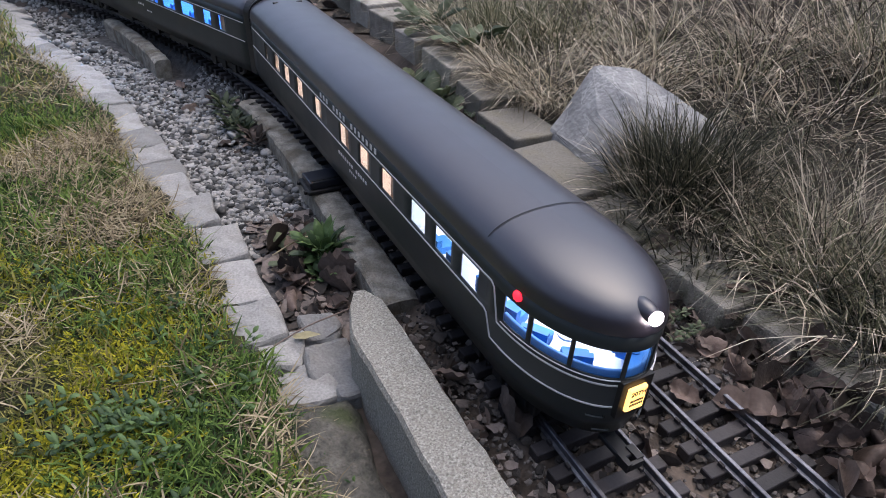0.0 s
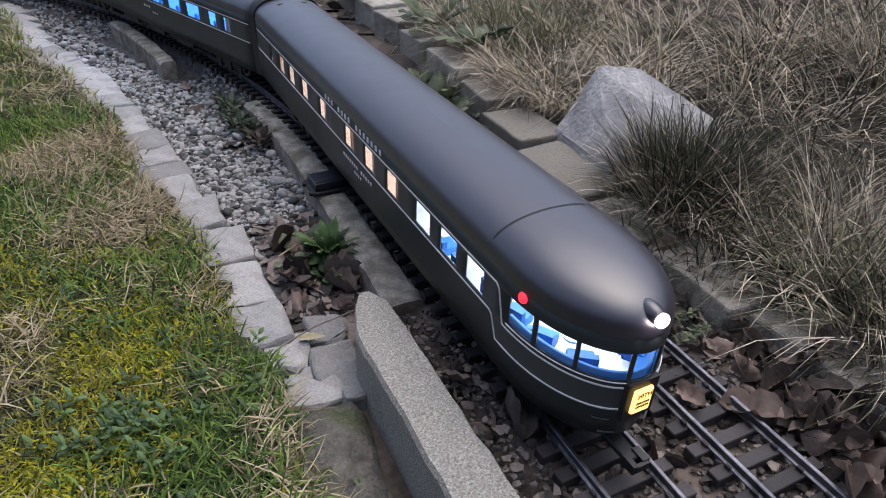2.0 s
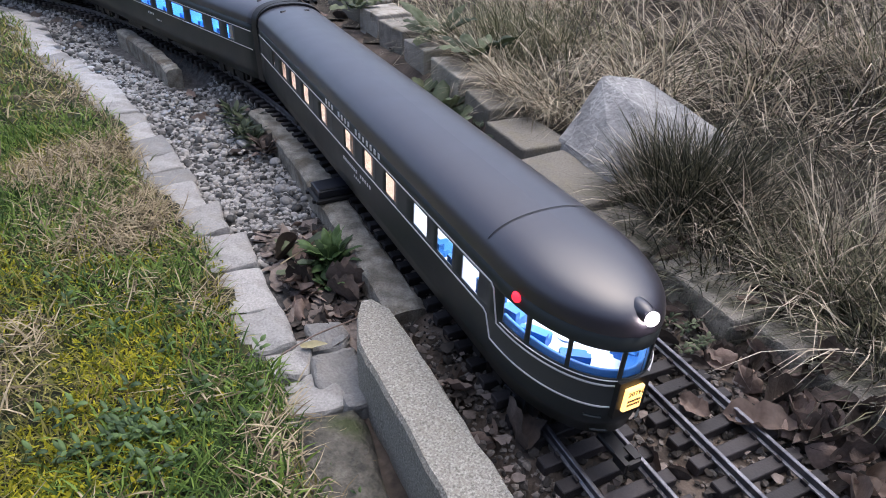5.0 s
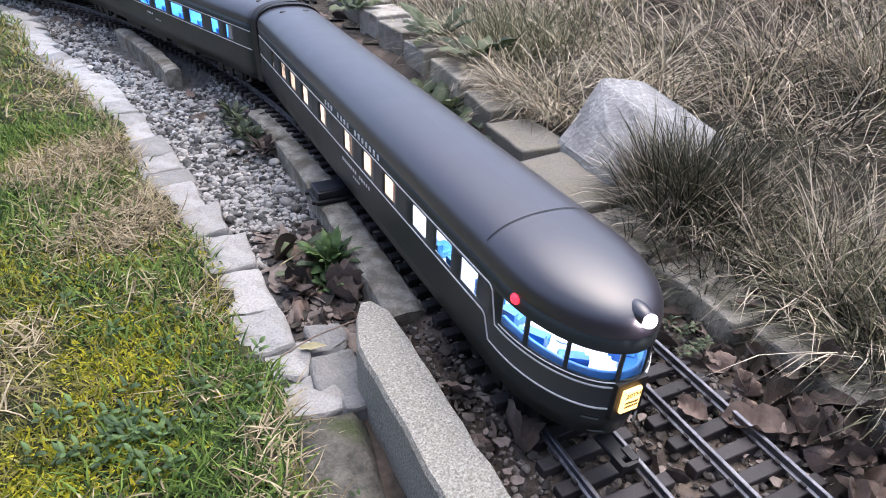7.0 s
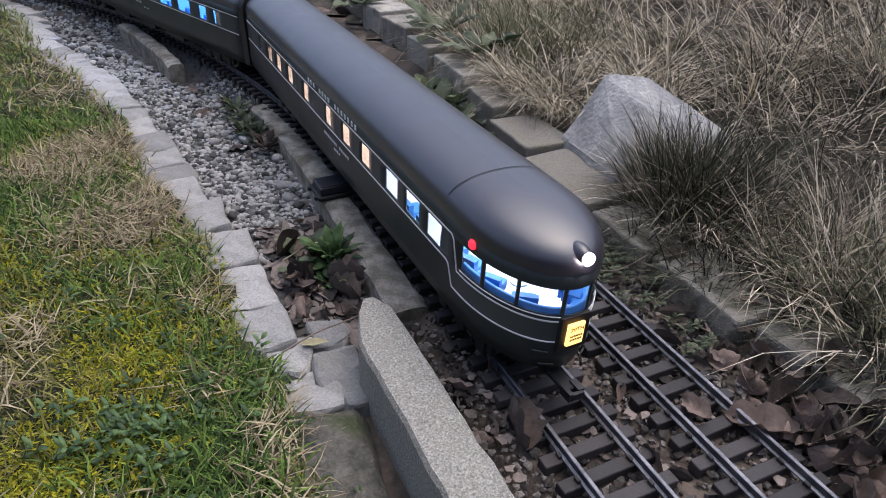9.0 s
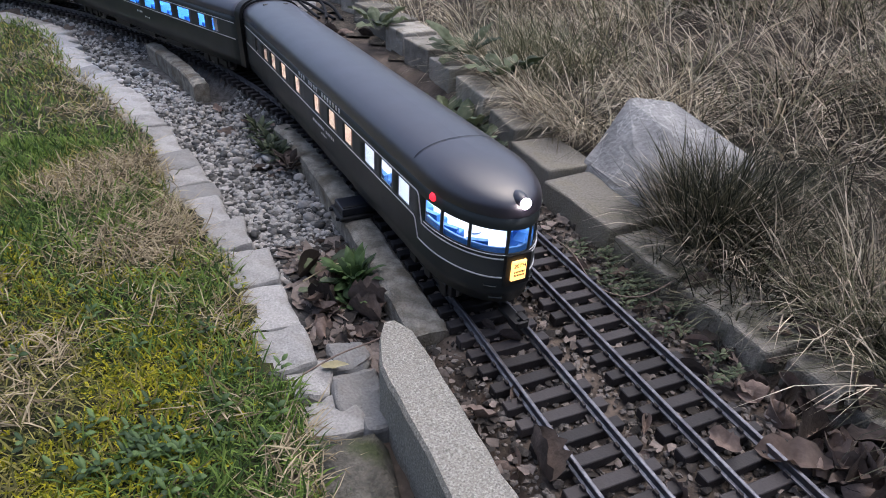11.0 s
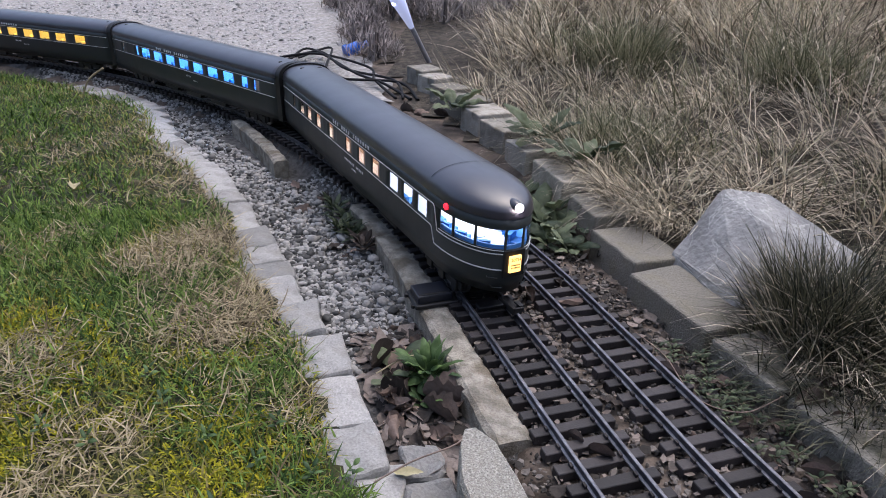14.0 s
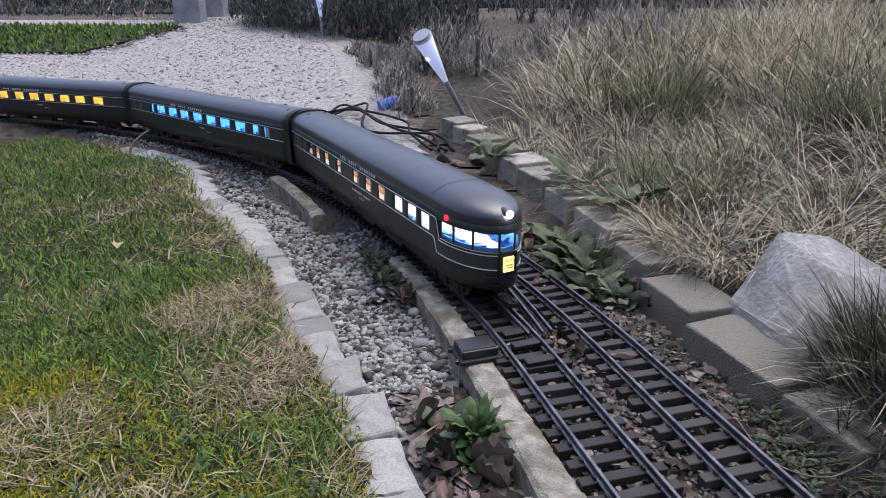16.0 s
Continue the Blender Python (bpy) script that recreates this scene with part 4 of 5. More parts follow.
stones("path_gravel", pl, np.array(sz), M_PATHSTONE, "pale loose gravel on the path", 1, 0.6, 0.15, False)

pl, sz = [], []
for x, y, s in scatter(3400, (-0.6, 1.0), lambda s: (-0.085 if s < 0.02 else -0.042, 0.205)):
    pl.append((x, y, -0.0175 + rng.uniform(0, 0.005)))
    sz.append(min(0.006, 0.0029 * math.exp(rng.normal(0, 0.4))))
for x, y, s in scatter(500, (0.04, 0.28), lambda s: (-0.16, -0.08)):
    pl.append((x, y, ground_z(x, y) + 0.007 + rng.uniform(0, 0.006)))
    sz.append(0.0055 * math.exp(rng.normal(0, 0.4)))
stones("leaf_crumbs", pl, np.array(sz), M_LITTER, "crumbled brown leaf litter over the track bed", 1, 0.10, 0.45, False)

# ---- grass ----
def blades(name, roots, length, lean, az, width, curve, material, label, category, kind="stuff", parent=None):
    """Curved tapering blades joined in one mesh; lean and curve in radians."""
    n = len(roots)
    roots = np.array(roots, float)
    ts = np.array([0, 0.3, 0.62, 1.0])
    ang = lean[:, None] + curve[:, None] * (ts[None] ** 1.3)
    seg = np.diff(ts)
    hx = np.concatenate([np.zeros((n, 1)), np.cumsum(np.sin((ang[:, 1:] + ang[:, :-1]) / 2) * seg, 1)], 1) * length[:, None]
    hz = np.concatenate([np.zeros((n, 1)), np.cumsum(np.cos((ang[:, 1:] + ang[:, :-1]) / 2) * seg, 1)], 1) * length[:, None]
    bend = rng.normal(0, 0.16, n)[:, None] * ts[None] ** 2 * length[:, None]
    ca, sa = np.cos(az)[:, None], np.sin(az)[:, None]
    cx, cy, cz = roots[:, None, 0] + hx * ca - bend * sa, roots[:, None, 1] + hx * sa + bend * ca, roots[:, None, 2] + hz
    tw = az + math.pi / 2 + rng.normal(0, 0.7, n)
    w = width[:, None] * np.array([0.8, 1.0, 0.75])[None] / 2
    ox, oy = np.cos(tw)[:, None] * w, np.sin(tw)[:, None] * w
    v = np.zeros((n, 7, 3))
    v[:, 0:6:2, 0], v[:, 0:6:2, 1], v[:, 0:6:2, 2] = cx[:, :3] - ox, cy[:, :3] - oy, cz[:, :3]
    v[:, 1:6:2, 0], v[:, 1:6:2, 1], v[:, 1:6:2, 2] = cx[:, :3] + ox, cy[:, :3] + oy, cz[:, :3]
    v[:, 6, 0], v[:, 6, 1], v[:, 6, 2] = cx[:, 3], cy[:, 3], cz[:, 3]
    base = (np.arange(n) * 7)[:, None]
    q = np.concatenate([base + np.array([[0, 1, 3, 2]]), base + np.array([[2, 3, 5, 4]])]).tolist()
    t = (base + np.array([[4, 5, 6]])).tolist()
    me = bpy.data.meshes.new(name)
    me.from_pydata(v.reshape(-1, 3).tolist(), [], q + t)
    me.materials.append(material)
    me.polygons.foreach_set("use_smooth", [True] * len(me.polygons))
    ob = new(name, me)
    if parent is not None:
        ob.parent = parent
        return ob
    return tagged(ob, label, category, kind=kind)


def tuft_field(name, tufts, material, label, drift=0.7, kind="stuff", category="grass", parent=None):
    """tufts: (x, y, z, radius, height, blades, width, lean, curve)."""
    R, Ln, Le, Az, W, C = [], [], [], [], [], []
    for x, y, z, rad, h, k, w, lean, curve in tufts:
        a = rng.uniform(0, 2 * math.pi, k)
        d = rad * np.sqrt(rng.random(k))
        R.append(np.stack([x + d * np.cos(a), y + d * np.sin(a), np.full(k, z - 0.004)], 1))
        d = math.pi + 2.6 * noise.noise(Vector((x * 2.2, y * 2.2, 4.4)))
        Az.append(np.arctan2(np.sin(a) + drift * math.sin(d), np.cos(a) + drift * math.cos(d)) + rng.normal(0, 0.45, k))
        Ln.append(h * rng.uniform(0.55, 1.2, k))
        Le.append(np.abs(rng.normal(lean, 0.25, k)))
        C.append(np.abs(rng.normal(curve, 0.45, k)))
        W.append(w * rng.uniform(0.6, 1.3, k))
    return blades(name, np.concatenate(R), np.concatenate(Ln), np.concatenate(Le), np.concatenate(Az), np.concatenate(W), np.concatenate(C), material, label, category, kind, parent)


# lawn: moss sprigs, olive and lush blades and lying straw, in patches
STRAW_SPOTS = ((-0.374, 0.66, 0.055), (-0.33, 0.69, 0.05), (-0.435, 0.876, 0.06), (-0.466, 0.78, 0.05), (-0.06, 0.385, 0.03), (-0.08, 0.347, 0.035), (-0.29, 0.54, 0.025), (-0.62, 1.05, 0.06), (-0.22, 0.53, 0.025))
LUSH_SPOTS = ((-0.526, 1.0, 0.07), (-0.489, 0.69, 0.05), (-0.253, 0.625, 0.035), (-0.186, 0.468, 0.045), (-0.138, 0.439, 0.035), (-0.245, 0.573, 0.03), (-0.315, 0.561, 0.035), (-0.17, 0.34, 0.06), (-0.14, 0.30, 0.05), (-0.69, 0.72, 0.12), (-0.93, 0.98, 0.15))


def spots(x, y, table):
    return sum(math.exp(-((x - a) ** 2 + (y - b) ** 2) / (r * r)) for a, b, r in table)


def lawn_weights(x, y):
    n = [noise.noise(Vector((x * 7, y * 7, k * 5.3))) + 0.5 * noise.noise(Vector((x * 19, y * 19, k * 2.1))) for k in range(4)]
    moss = 0.85 * smooth(0.72, 0.42, y) * smooth(-0.13, -0.30, x) * max(0.0, 1.0 + 3.0 * n[0]) + max(0.0, n[0] - 0.15) * 0.6 * smooth(1.0, 0.6, y)
    olive = max(0.08, 0.7 + 1.4 * n[1])
    lush = 1.15 * spots(x, y, LUSH_SPOTS) + max(0.0, 0.12 + 2.2 * n[2]) + 0.45 * smooth(-0.6, -1.0, x)
    straw = 0.95 * spots(x, y, STRAW_SPOTS) + max(0.0, 0.0 + 1.6 * n[3]) * smooth(-1.6, -0.6, x)
    return np.cumsum([moss, olive, lush, straw])


def lawn_field(n, xr, yr, grow, wide):
    kinds = ([], [], [], [])
    count = 0
    while count < n:
        x, y = rng.uniform(*xr), rng.uniform(*yr)
        s, lat = to_line(x, y)
        edge = cobble_lat(s) if s > 0.04 else -0.165
        if lat > edge - 0.022 + 0.022 * smooth(0.8, 1.3, s) + 0.014 * noise.noise(Vector((x * 23, y * 23, 7.7))) + rng.normal(0, 0.007) or s > 2.4:
            continue
        count += 1
        w = lawn_weights(x, y)
        kinds[int(np.searchsorted(w, rng.random() * w[-1]))].append((x, y, ground_z(x, y, s, lat) + 0.003))
    moss = [(x + rng.normal(0, 0.0012), y + rng.normal(0, 0.0012), z + rng.uniform(0.001, 0.006)) for x, y, z in kinds[0] for _ in range(4)]
    for name, R, l0, l1, width, lean, dl, curve, lift, material, label in (
            ("moss", moss, 0.004, 0.010, 0.0018, 0.95, 0.4, 0.4, 0.0, M_MOSS, "yellow-green moss sprigs in the lawn"),
            ("grass", kinds[1], 0.010, 0.024, 0.0017, 0.75, 0.4, 0.8, 0.0, M_GRASS, "short olive winter lawn grass"),
            ("grass", kinds[2], 0.013, 0.030, 0.0020, 0.6, 0.35, 0.8, 0.0, M_LUSH, "darker lush patches of lawn grass"),
            ("dead_grass", kinds[3], 0.016, 0.040, 0.0014, 1.2, 0.25, 0.35, 0.007, M_STRAW, "pale dead grass lying in the lawn")):
        k = len(R)
        if not k:
            continue
        R = np.array(R) + np.array([0, 0, lift])
        blades(name, R, rng.uniform(l0, l1, k) * grow, np.abs(rng.normal(lean, dl, k)), rng.uniform(0, 2 * math.pi, k), width * wide * rng.uniform(0.6, 1.3, k), np.abs(rng.normal(curve, 0.4, k)), material, label, "grass")


lawn_field(58000, (-0.80, 0.05), (0.12, 0.95), 1.0, 1.0)
lawn_field(36000, (-2.0, -0.30), (0.75, 2.35), 1.0, 1.3)
# straw that hangs over the cobbles
R = []
for _ in range(1100):
    s = rng.uniform(0.0, 1.5)
    x, y, th = track(s, cobble_lat(max(s, 0.05)) - 0.026 - abs(rng.normal(0, 0.014)))
    if noise.noise(Vector((x * 14, y * 14, 1.1))) > -0.12:
        R.append((x, y, ground_z(x, y) + 0.006))
k = len(R)
blades("grass_fringe", R, rng.uniform(0.014, 0.036, k), np.abs(rng.normal(1.05, 0.3, k)), rng.normal(0.3, 1.4, k), rng.uniform(0.0007, 0.0014, k), np.abs(rng.normal(0.4, 0.3, k)), M_STRAW, "straw-coloured grass hanging over the cobbles", "grass")

# bank: dry ornamental grass
near, mid_, far_ = [], [], []
for _ in range(1500):
    x, y = rng.uniform(-0.4, 2.6), rng.uniform(-0.1, 3.5)
    s, lat = to_line(x, y)
    lim = 0.285 if s < 0.3 else 0.30 + 0.03 * smooth(0.3, 0.6, s) + 0.10 * smooth(0.55, 1.0, s)
    if x < -0.14 and y > 1.62:
        continue
    if y > 2.25 and x < -0.15 + 0.55 * (y - 2.25):
        continue
    if lat < lim or (abs(x - 0.30) < 0.10 and abs(y - 0.86) < 0.10):
        continue
    d = math.hypot(x - 0.0, y)
    z = ground_z(x, y, s, lat)
    if d < 1.0:
        near.append((x, y, z, 0.035, rng.uniform(0.07, 0.15), 85, 0.0015, 0.75, 1.1))
    elif d < 1.9:
        mid_.append((x, y, z, 0.05, rng.uniform(0.10, 0.19), 72, 0.0022, 0.8, 1.0))
    else:
        far_.append((x, y, z, 0.07, rng.uniform(0.13, 0.26), 48, 0.0036, 0.65, 0.9))
# dark-coloured tufts: partly dark tussocks, partly painted shade in the gaps
dark = near[::2] + mid_[::5]
tuft_field("dark_grass", dark, M_DRYDARK, "dark blades for dark tussocks and shaded gaps in the dry grass")
near = [t for i, t in enumerate(near) if i % 2]
whole = near + mid_ + far_
pale = [t for t in whole if t[0] < 0.16 + 0.42 * (t[1] - 0.55) and t[1] > 0.85]
tuft_field("dry_grass", [t for t in whole if t not in pale], M_DRY, "straw-coloured dry ornamental grass covering the bank")
tuft_field("pale_grass", pale, M_PALE, "pale bleached grass lying over the bank beside the curb")
green = [(t[0] + 0.03, t[1], t[2], t[3], t[4] * 0.9, t[5] // 2, t[6], 0.35, 0.7) for t in (near + mid_ + far_)[::5]]
tuft_field("green_grass", green, M_DRYGREEN, "grey-green living blades among the dry grass")
over = []
for s in np.arange(-0.5, 0.75, 0.035):
    if 0.16 < s < 0.36:
        continue
    x, y, th = track(s, 0.290 + rng.uniform(-0.01, 0.04) + 0.03 * smooth(0.3, 0.7, s))
    over.append((x, y, 0.012, 0.022, rng.uniform(0.08, 0.14), 38, 0.0013, 0.85, 1.2))
tuft_field("overhanging_grass", over, M_DRY, "dry grass arching over the curb blocks")
over = []
for s in np.arange(0.34, 0.72, 0.024):
    x, y, th = track(s, 0.305 + 0.125 * smooth(0.35, 1.1, s) + rng.uniform(-0.012, 0.025))
    over.append((x, y, 0.030 + 0.025 * smooth(0.35, 0.7, s), 0.024, rng.uniform(0.06, 0.12), 60, 0.0015, 0.9, 0.9))
tuft_field("overhanging_grass", over, M_PALE, "pale bleached grass lying over the backs of the curb blocks", 1.2)


def tussock(x, y, r, h, k, material, label, lean=0.45, curve=0.5, w=0.0014):
    z = ground_z(x, y) + 0.005
    ob = empty("grass_tussock", Matrix())
    tagged(ob, label, "grass")
    for _ in range(8):
        tuft_field("blade_clump", [(x + rng.normal(0, r * 0.6), y + rng.normal(0, r * 0.6), z, r, h, k // 8, w, lean, curve)], material, "", 0.3, parent=ob)
    return ob


tussock(0.330, 0.735, 0.045, 0.10, 1300, M_DRYDARK, "dark green-brown grass tussock against the boulder", 0.42, 0.5, 0.0017)
tussock(0.345, 0.70, 0.05, 0.12, 420, M_DRY, "straw blades through the dark tussock by the boulder", 0.6, 0.7, 0.0014)
tussock(0.345, 0.70, 0.03, 0.135, 800, M_DRYDARK, "tall dark grass tussock beside the boulder", 0.4, 0.4, 0.0016)
tussock(0.405, 0.655, 0.02, 0.06, 220, M_RUST, "small tuft of rusty red grass blades", 0.8, 0.8)
tussock(0.48, 0.46, 0.05, 0.11, 1300, M_DRYDARK, "dark grass tussock low on the bank", 0.6, 0.8)
tussock(0.37, 0.67, 0.05, 0.10, 1300, M_DRYDARK, "dark green-brown grass tussock on the bank", 0.55, 0.7)
tussock(0.34, 0.60, 0.045, 0.09, 1000, M_DRYDARK, "dark grass tussock spilling towards the curb", 0.75, 0.8)
tussock(0.30, 0.66, 0.035, 0.08, 700, M_DRYDARK, "dark trailing grass tussock over the curb", 0.7, 0.9)
tussock(0.47, 0.57, 0.06, 0.13, 1100, M_DRY, "large straw-coloured grass tussock on the bank", 0.6, 0.9)
tussock(0.44, 0.50, 0.05, 0.11, 900, M_DRYGREEN, "half green grass tussock on the bank", 0.5, 0.7)
tussock(0.62, 1.62, 0.08, 0.13, 1100, M_DRYGREEN, "tall green grass tussock high on the bank", 0.3, 0.5, 0.002)
tussock(0.17, 1.32, 0.06, 0.13, 900, M_DRYGREEN, "green grass tussock above the curb", 0.5, 0.7, 0.0016)
tussock(0.22, 1.90, 0.09, 0.15, 900, M_DRYGREEN, "tall grey-green grass tussock on the bank", 0.2, 0.4, 0.0024)

# ---- leaves and weeds ----
def leaf_bm(kind, ln, wd, curl, seed):
    """A thin curled leaf with a midrib fold, stem end at the origin, along +y."""
    rows, cols = 9, 6
    verts, faces = [], []
    for j in range(rows + 1):
        t = j / rows
        if kind == "lobed":
            half = wd * math.sin(math.pi * min(1, t * 0.96 + 0.04)) ** 0.7 * (0.86 + 0.14 * math.cos(t * 24 + seed))
        else:
            half = wd * math.sin(math.pi * (t * 0.97 + 0.02)) ** 0.8
        for i in range(cols + 1):
            u = i / cols * 2 - 1
            x = half * u
            y = ln * t
            z = abs(u) * half * 0.35 + curl * ln * (t - 0.5) ** 2 + noise.noise(Vector((x * 110 + seed, y * 110, seed))) * wd * 0.6 + curl * half * u * u * (3.2 if abs(curl) > 0.65 else 1.2)
            verts.append((x, y, z))
    for j in range(rows):
        for i in range(cols):
            a = j * (cols + 1) + i
            faces.append((a, a + 1, a + cols + 2, a + cols + 1))
    return verts, faces


LEAVES = {}


def leaf_mesh(kind, ln, wd, curl, seed, material):
    key = (kind, ln, wd, curl, seed, material.name)
    if key not in LEAVES:
        v, f = leaf_bm(kind, ln, wd, curl, seed)
        me = bpy.data.meshes.new("leaf")
        me.from_pydata(v, [], f)
        me.materials.append(material)
        me.polygons.foreach_set("use_smooth", [True] * len(me.polygons))
        LEAVES[key] = me
    return LEAVES[key]


DEAD = [leaf_mesh(k, ln, wd, c, sd, m) for k, ln, wd, c, sd, m in (
    ("lobed", 0.042, 0.013, 0.35, 1, M_DEADLEAF), ("oval", 0.040, 0.009, 0.5, 2, M_DEADDARK), ("lobed", 0.050, 0.016, 0.25, 3, M_DEADDARK), ("oval", 0.036, 0.0075, 0.6, 4, M_DEADLEAF),
    ("oval", 0.045, 0.014, -0.8, 5, M_DEADLEAF), ("lobed", 0.036, 0.014, -0.6, 6, M_DEADDARK),
    ("lobed", 0.055, 0.015, 0.7, 11, M_DEADDARK), ("oval", 0.052, 0.012, -0.9, 12, M_DEADLEAF), ("oval", 0.058, 0.009, 0.9, 13, M_DEADDARK))]


def dead_leaf(x, y, z, scale=1.0, which=None, label="curled brown dead leaf on the ground", az=None):
    me = DEAD[int(rng.integers(0, len(DEAD))) if which is None else which]
    ob = new("dead_leaf", me)
    ob.matrix_world = pose(x, y, z, rng.normal(0, 18), rng.normal(0, 18), rng.uniform(0, 360) if az is None else az) @ Matrix.Scale(scale, 4)
    return tagged(ob, label, "leaf", "fallen leaves")


def litter(n, s0, s1, l0, l1, lo, hi, lift=0.004):
    for _ in range(n):
        x, y, th = track(rng.uniform(s0, s1), rng.uniform(l0, l1))
        dead_leaf(x, y, ground_z(x, y) + lift + abs(rng.normal(0, 0.003)), rng.uniform(lo, hi))


litter(46, -0.50, -0.2, 0.15, 0.225, 0.5, 1.0, 0.010)
litter(40, -0.25, 0.14, 0.14, 0.197, 0.3, 0.7)
litter(26, 0.3, 0.8, 0.15, 0.22, 0.4, 0.75)
litter(60, 0.05, 0.24, -0.15, -0.082, 0.5, 1.0, 0.006)
litter(12, 0.1, 0.28, -0.16, -0.08, 0.35, 0.7, 0.006)
litter(20, 0.5, 0.86, -0.12, -0.06, 0.5, 0.9, 0.006)
litter(14, -0.2, 0.02, -0.085, -0.045, 0.35, 0.8)
litter(22, -0.5, 0.35, 0.035, 0.075, 0.25, 0.55)
litter(8, -0.45, 0.3, -0.02, 0.02, 0.25, 0.5)
litter(14, -0.5, 0.5, 0.09, 0.125, 0.25, 0.5)
litter(24, 0.9, 1.6, 0.16, 0.35, 0.5, 0.9)
litter(46, -0.5, 0.1, 0.215, 0.30, 0.3, 0.75, 0.022)
for _ in range(80):
    x, y = 0.345 + rng.normal(0, 0.035), 0.375 + rng.normal(0, 0.05)
    s, lat = to_line(x, y)
    if 0.135 < lat < 0.225:
        dead_leaf(x, y, -0.010 + abs(rng.normal(0, 0.007)) + (0.010 if lat < 0.15 else 0.0), rng.uniform(0.45, 0.85), None, "large curled brown dead leaf in the drift by the curb")
dead_leaf(*track(-0.235, 0.158)[:2], -0.004, 1.3, 0, "large curled brown leaf by the curb", 70)
dead_leaf(*track(-0.255, -0.055)[:2], -0.006, 1.0, 4, "reddish curled leaf beside the sleepers", 15)
dead_leaf(*track(0.205, 0.105)[:2], 0.003, 0.9, 3, "pale curled leaf lying on the track", 60)
dead_leaf(*track(-0.20, 0.1)[:2], 0.000, 0.75, 0, "pale curled leaf lying on the track", 30)
yl = new("dead_leaf", leaf_mesh("oval", 0.026, 0.006, 0.2, 7, M_YELLEAF))
yl.matrix_world = pose(-0.106, 0.474, -0.033, 3, 4, -85)
tagged(yl, "small yellow-green leaf on the cobbles", "leaf", "fallen leaves")
yl = new("dead_leaf", leaf_mesh("lobed", 0.030, 0.012, 0.6, 9, M_YELLEAF))
yl.matrix_world = pose(-0.751, 0.982, -0.012, 3, 10, 40)
tagged(yl, "yellow fallen leaf on the lawn", "leaf", "fallen leaves")


def weed(x, y, z, n, ln, wd, material, label, tilt=35, spread=0.35, kind="oval", name="weed"):
    ob = empty(name, pose(x, y, z))
    tagged(ob, label, "plant")
    for k in range(n):
        t = k / n
        me = leaf_mesh(kind, round(ln * (0.65 + 0.15 * (k % 4)), 4), round(wd * (0.7 + 0.15 * (k % 3)), 4), -0.5, k % 5, material)
        lf = new("leaf", me)
        lf.parent = ob
        a = 137.5 * k
        r = ln * 0.08
        lf.matrix_basis = pose(r * math.sin(radians(-a)), r * math.cos(radians(a)), 0.004 + 0.012 * t, tilt * (0.4 + 1.1 * t) + rng.normal(0, 8), rng.normal(0, 12), a)
    return ob


x, y, _ = track(0.165, -0.098)
weed(x, y, -0.036, 30, 0.038, 0.0062, M_WEED, "bright green rosette weed at the foot of the strip", 44)
x, y, _ = track(0.135, -0.11)
weed(x, y, -0.047, 9, 0.026, 0.007, M_WEED, "dark green weed among fallen leaves", 22)
x, y, _ = track(0.185, -0.122)
weed(x, y, -0.046, 6, 0.045, 0.012, M_DOCK, "dull green dock weed in the gravel", 30)
for s, lat in ((0.56, -0.095), (0.62, -0.085), (0.51, -0.092), (0.59, -0.105), (0.68, -0.09)):
    x, y, _ = track(s, lat)
    weed(x, y, -0.042, 16, 0.030, 0.0055, M_DOCK if s > 0.53 else M_DEADDARK, "wilted grey-green weed beside the strip", 34)
for s, lat, n, ln in ((0.40, 0.165, 12, 0.046), (0.455, 0.160, 12, 0.050), (0.52, 0.170, 10, 0.046), (0.375, 0.185, 9, 0.042), (0.50, 0.205, 15, 0.085), (0.58, 0.225, 12, 0.075), (0.44, 0.195, 12, 0.07), (0.66, 0.31, 12, 0.075), (0.54, 0.30, 9, 0.07), (0.93, 0.30, 9, 0.07)):
    x, y, _ = track(s, lat)
    weed(x, y, ground_z(x, y) + 0.004 + (0.045 if lat > 0.29 else 0), n, ln, ln * 0.21, M_DOCK, "broad-leaved dull green dock plant by the curb", 26)
for k in range(46):
    x, y, _ = track(rng.uniform(-0.13, 0.13), rng.uniform(0.138, 0.194))
    weed(x, y, -0.017, 8, 0.009, 0.0020, M_DOCK, "small dark creeping weed beside the track", 25)
for k in range(34):
    weed(-0.213 + rng.normal(0, 0.032), 0.350 + rng.normal(0, 0.020), -0.026, 5, 0.0105, 0.0030, M_WEED, "broad-leaved green weed in the lawn", 20, kind="lobed")
for k in range(16):
    weed(rng.uniform(-0.45, -0.12), rng.uniform(0.25, 0.55), -0.024, 6, 0.010, 0.0026, M_WEED, "small green weed in the lawn", 30)
for k in range(7):
    weed(-0.05 + rng.normal(0, 0.012), 0.33 + rng.normal(0, 0.02), -0.050, 7, 0.007, 0.0018, M_WEED, "tiny creeping weed on the dark stone", 40)


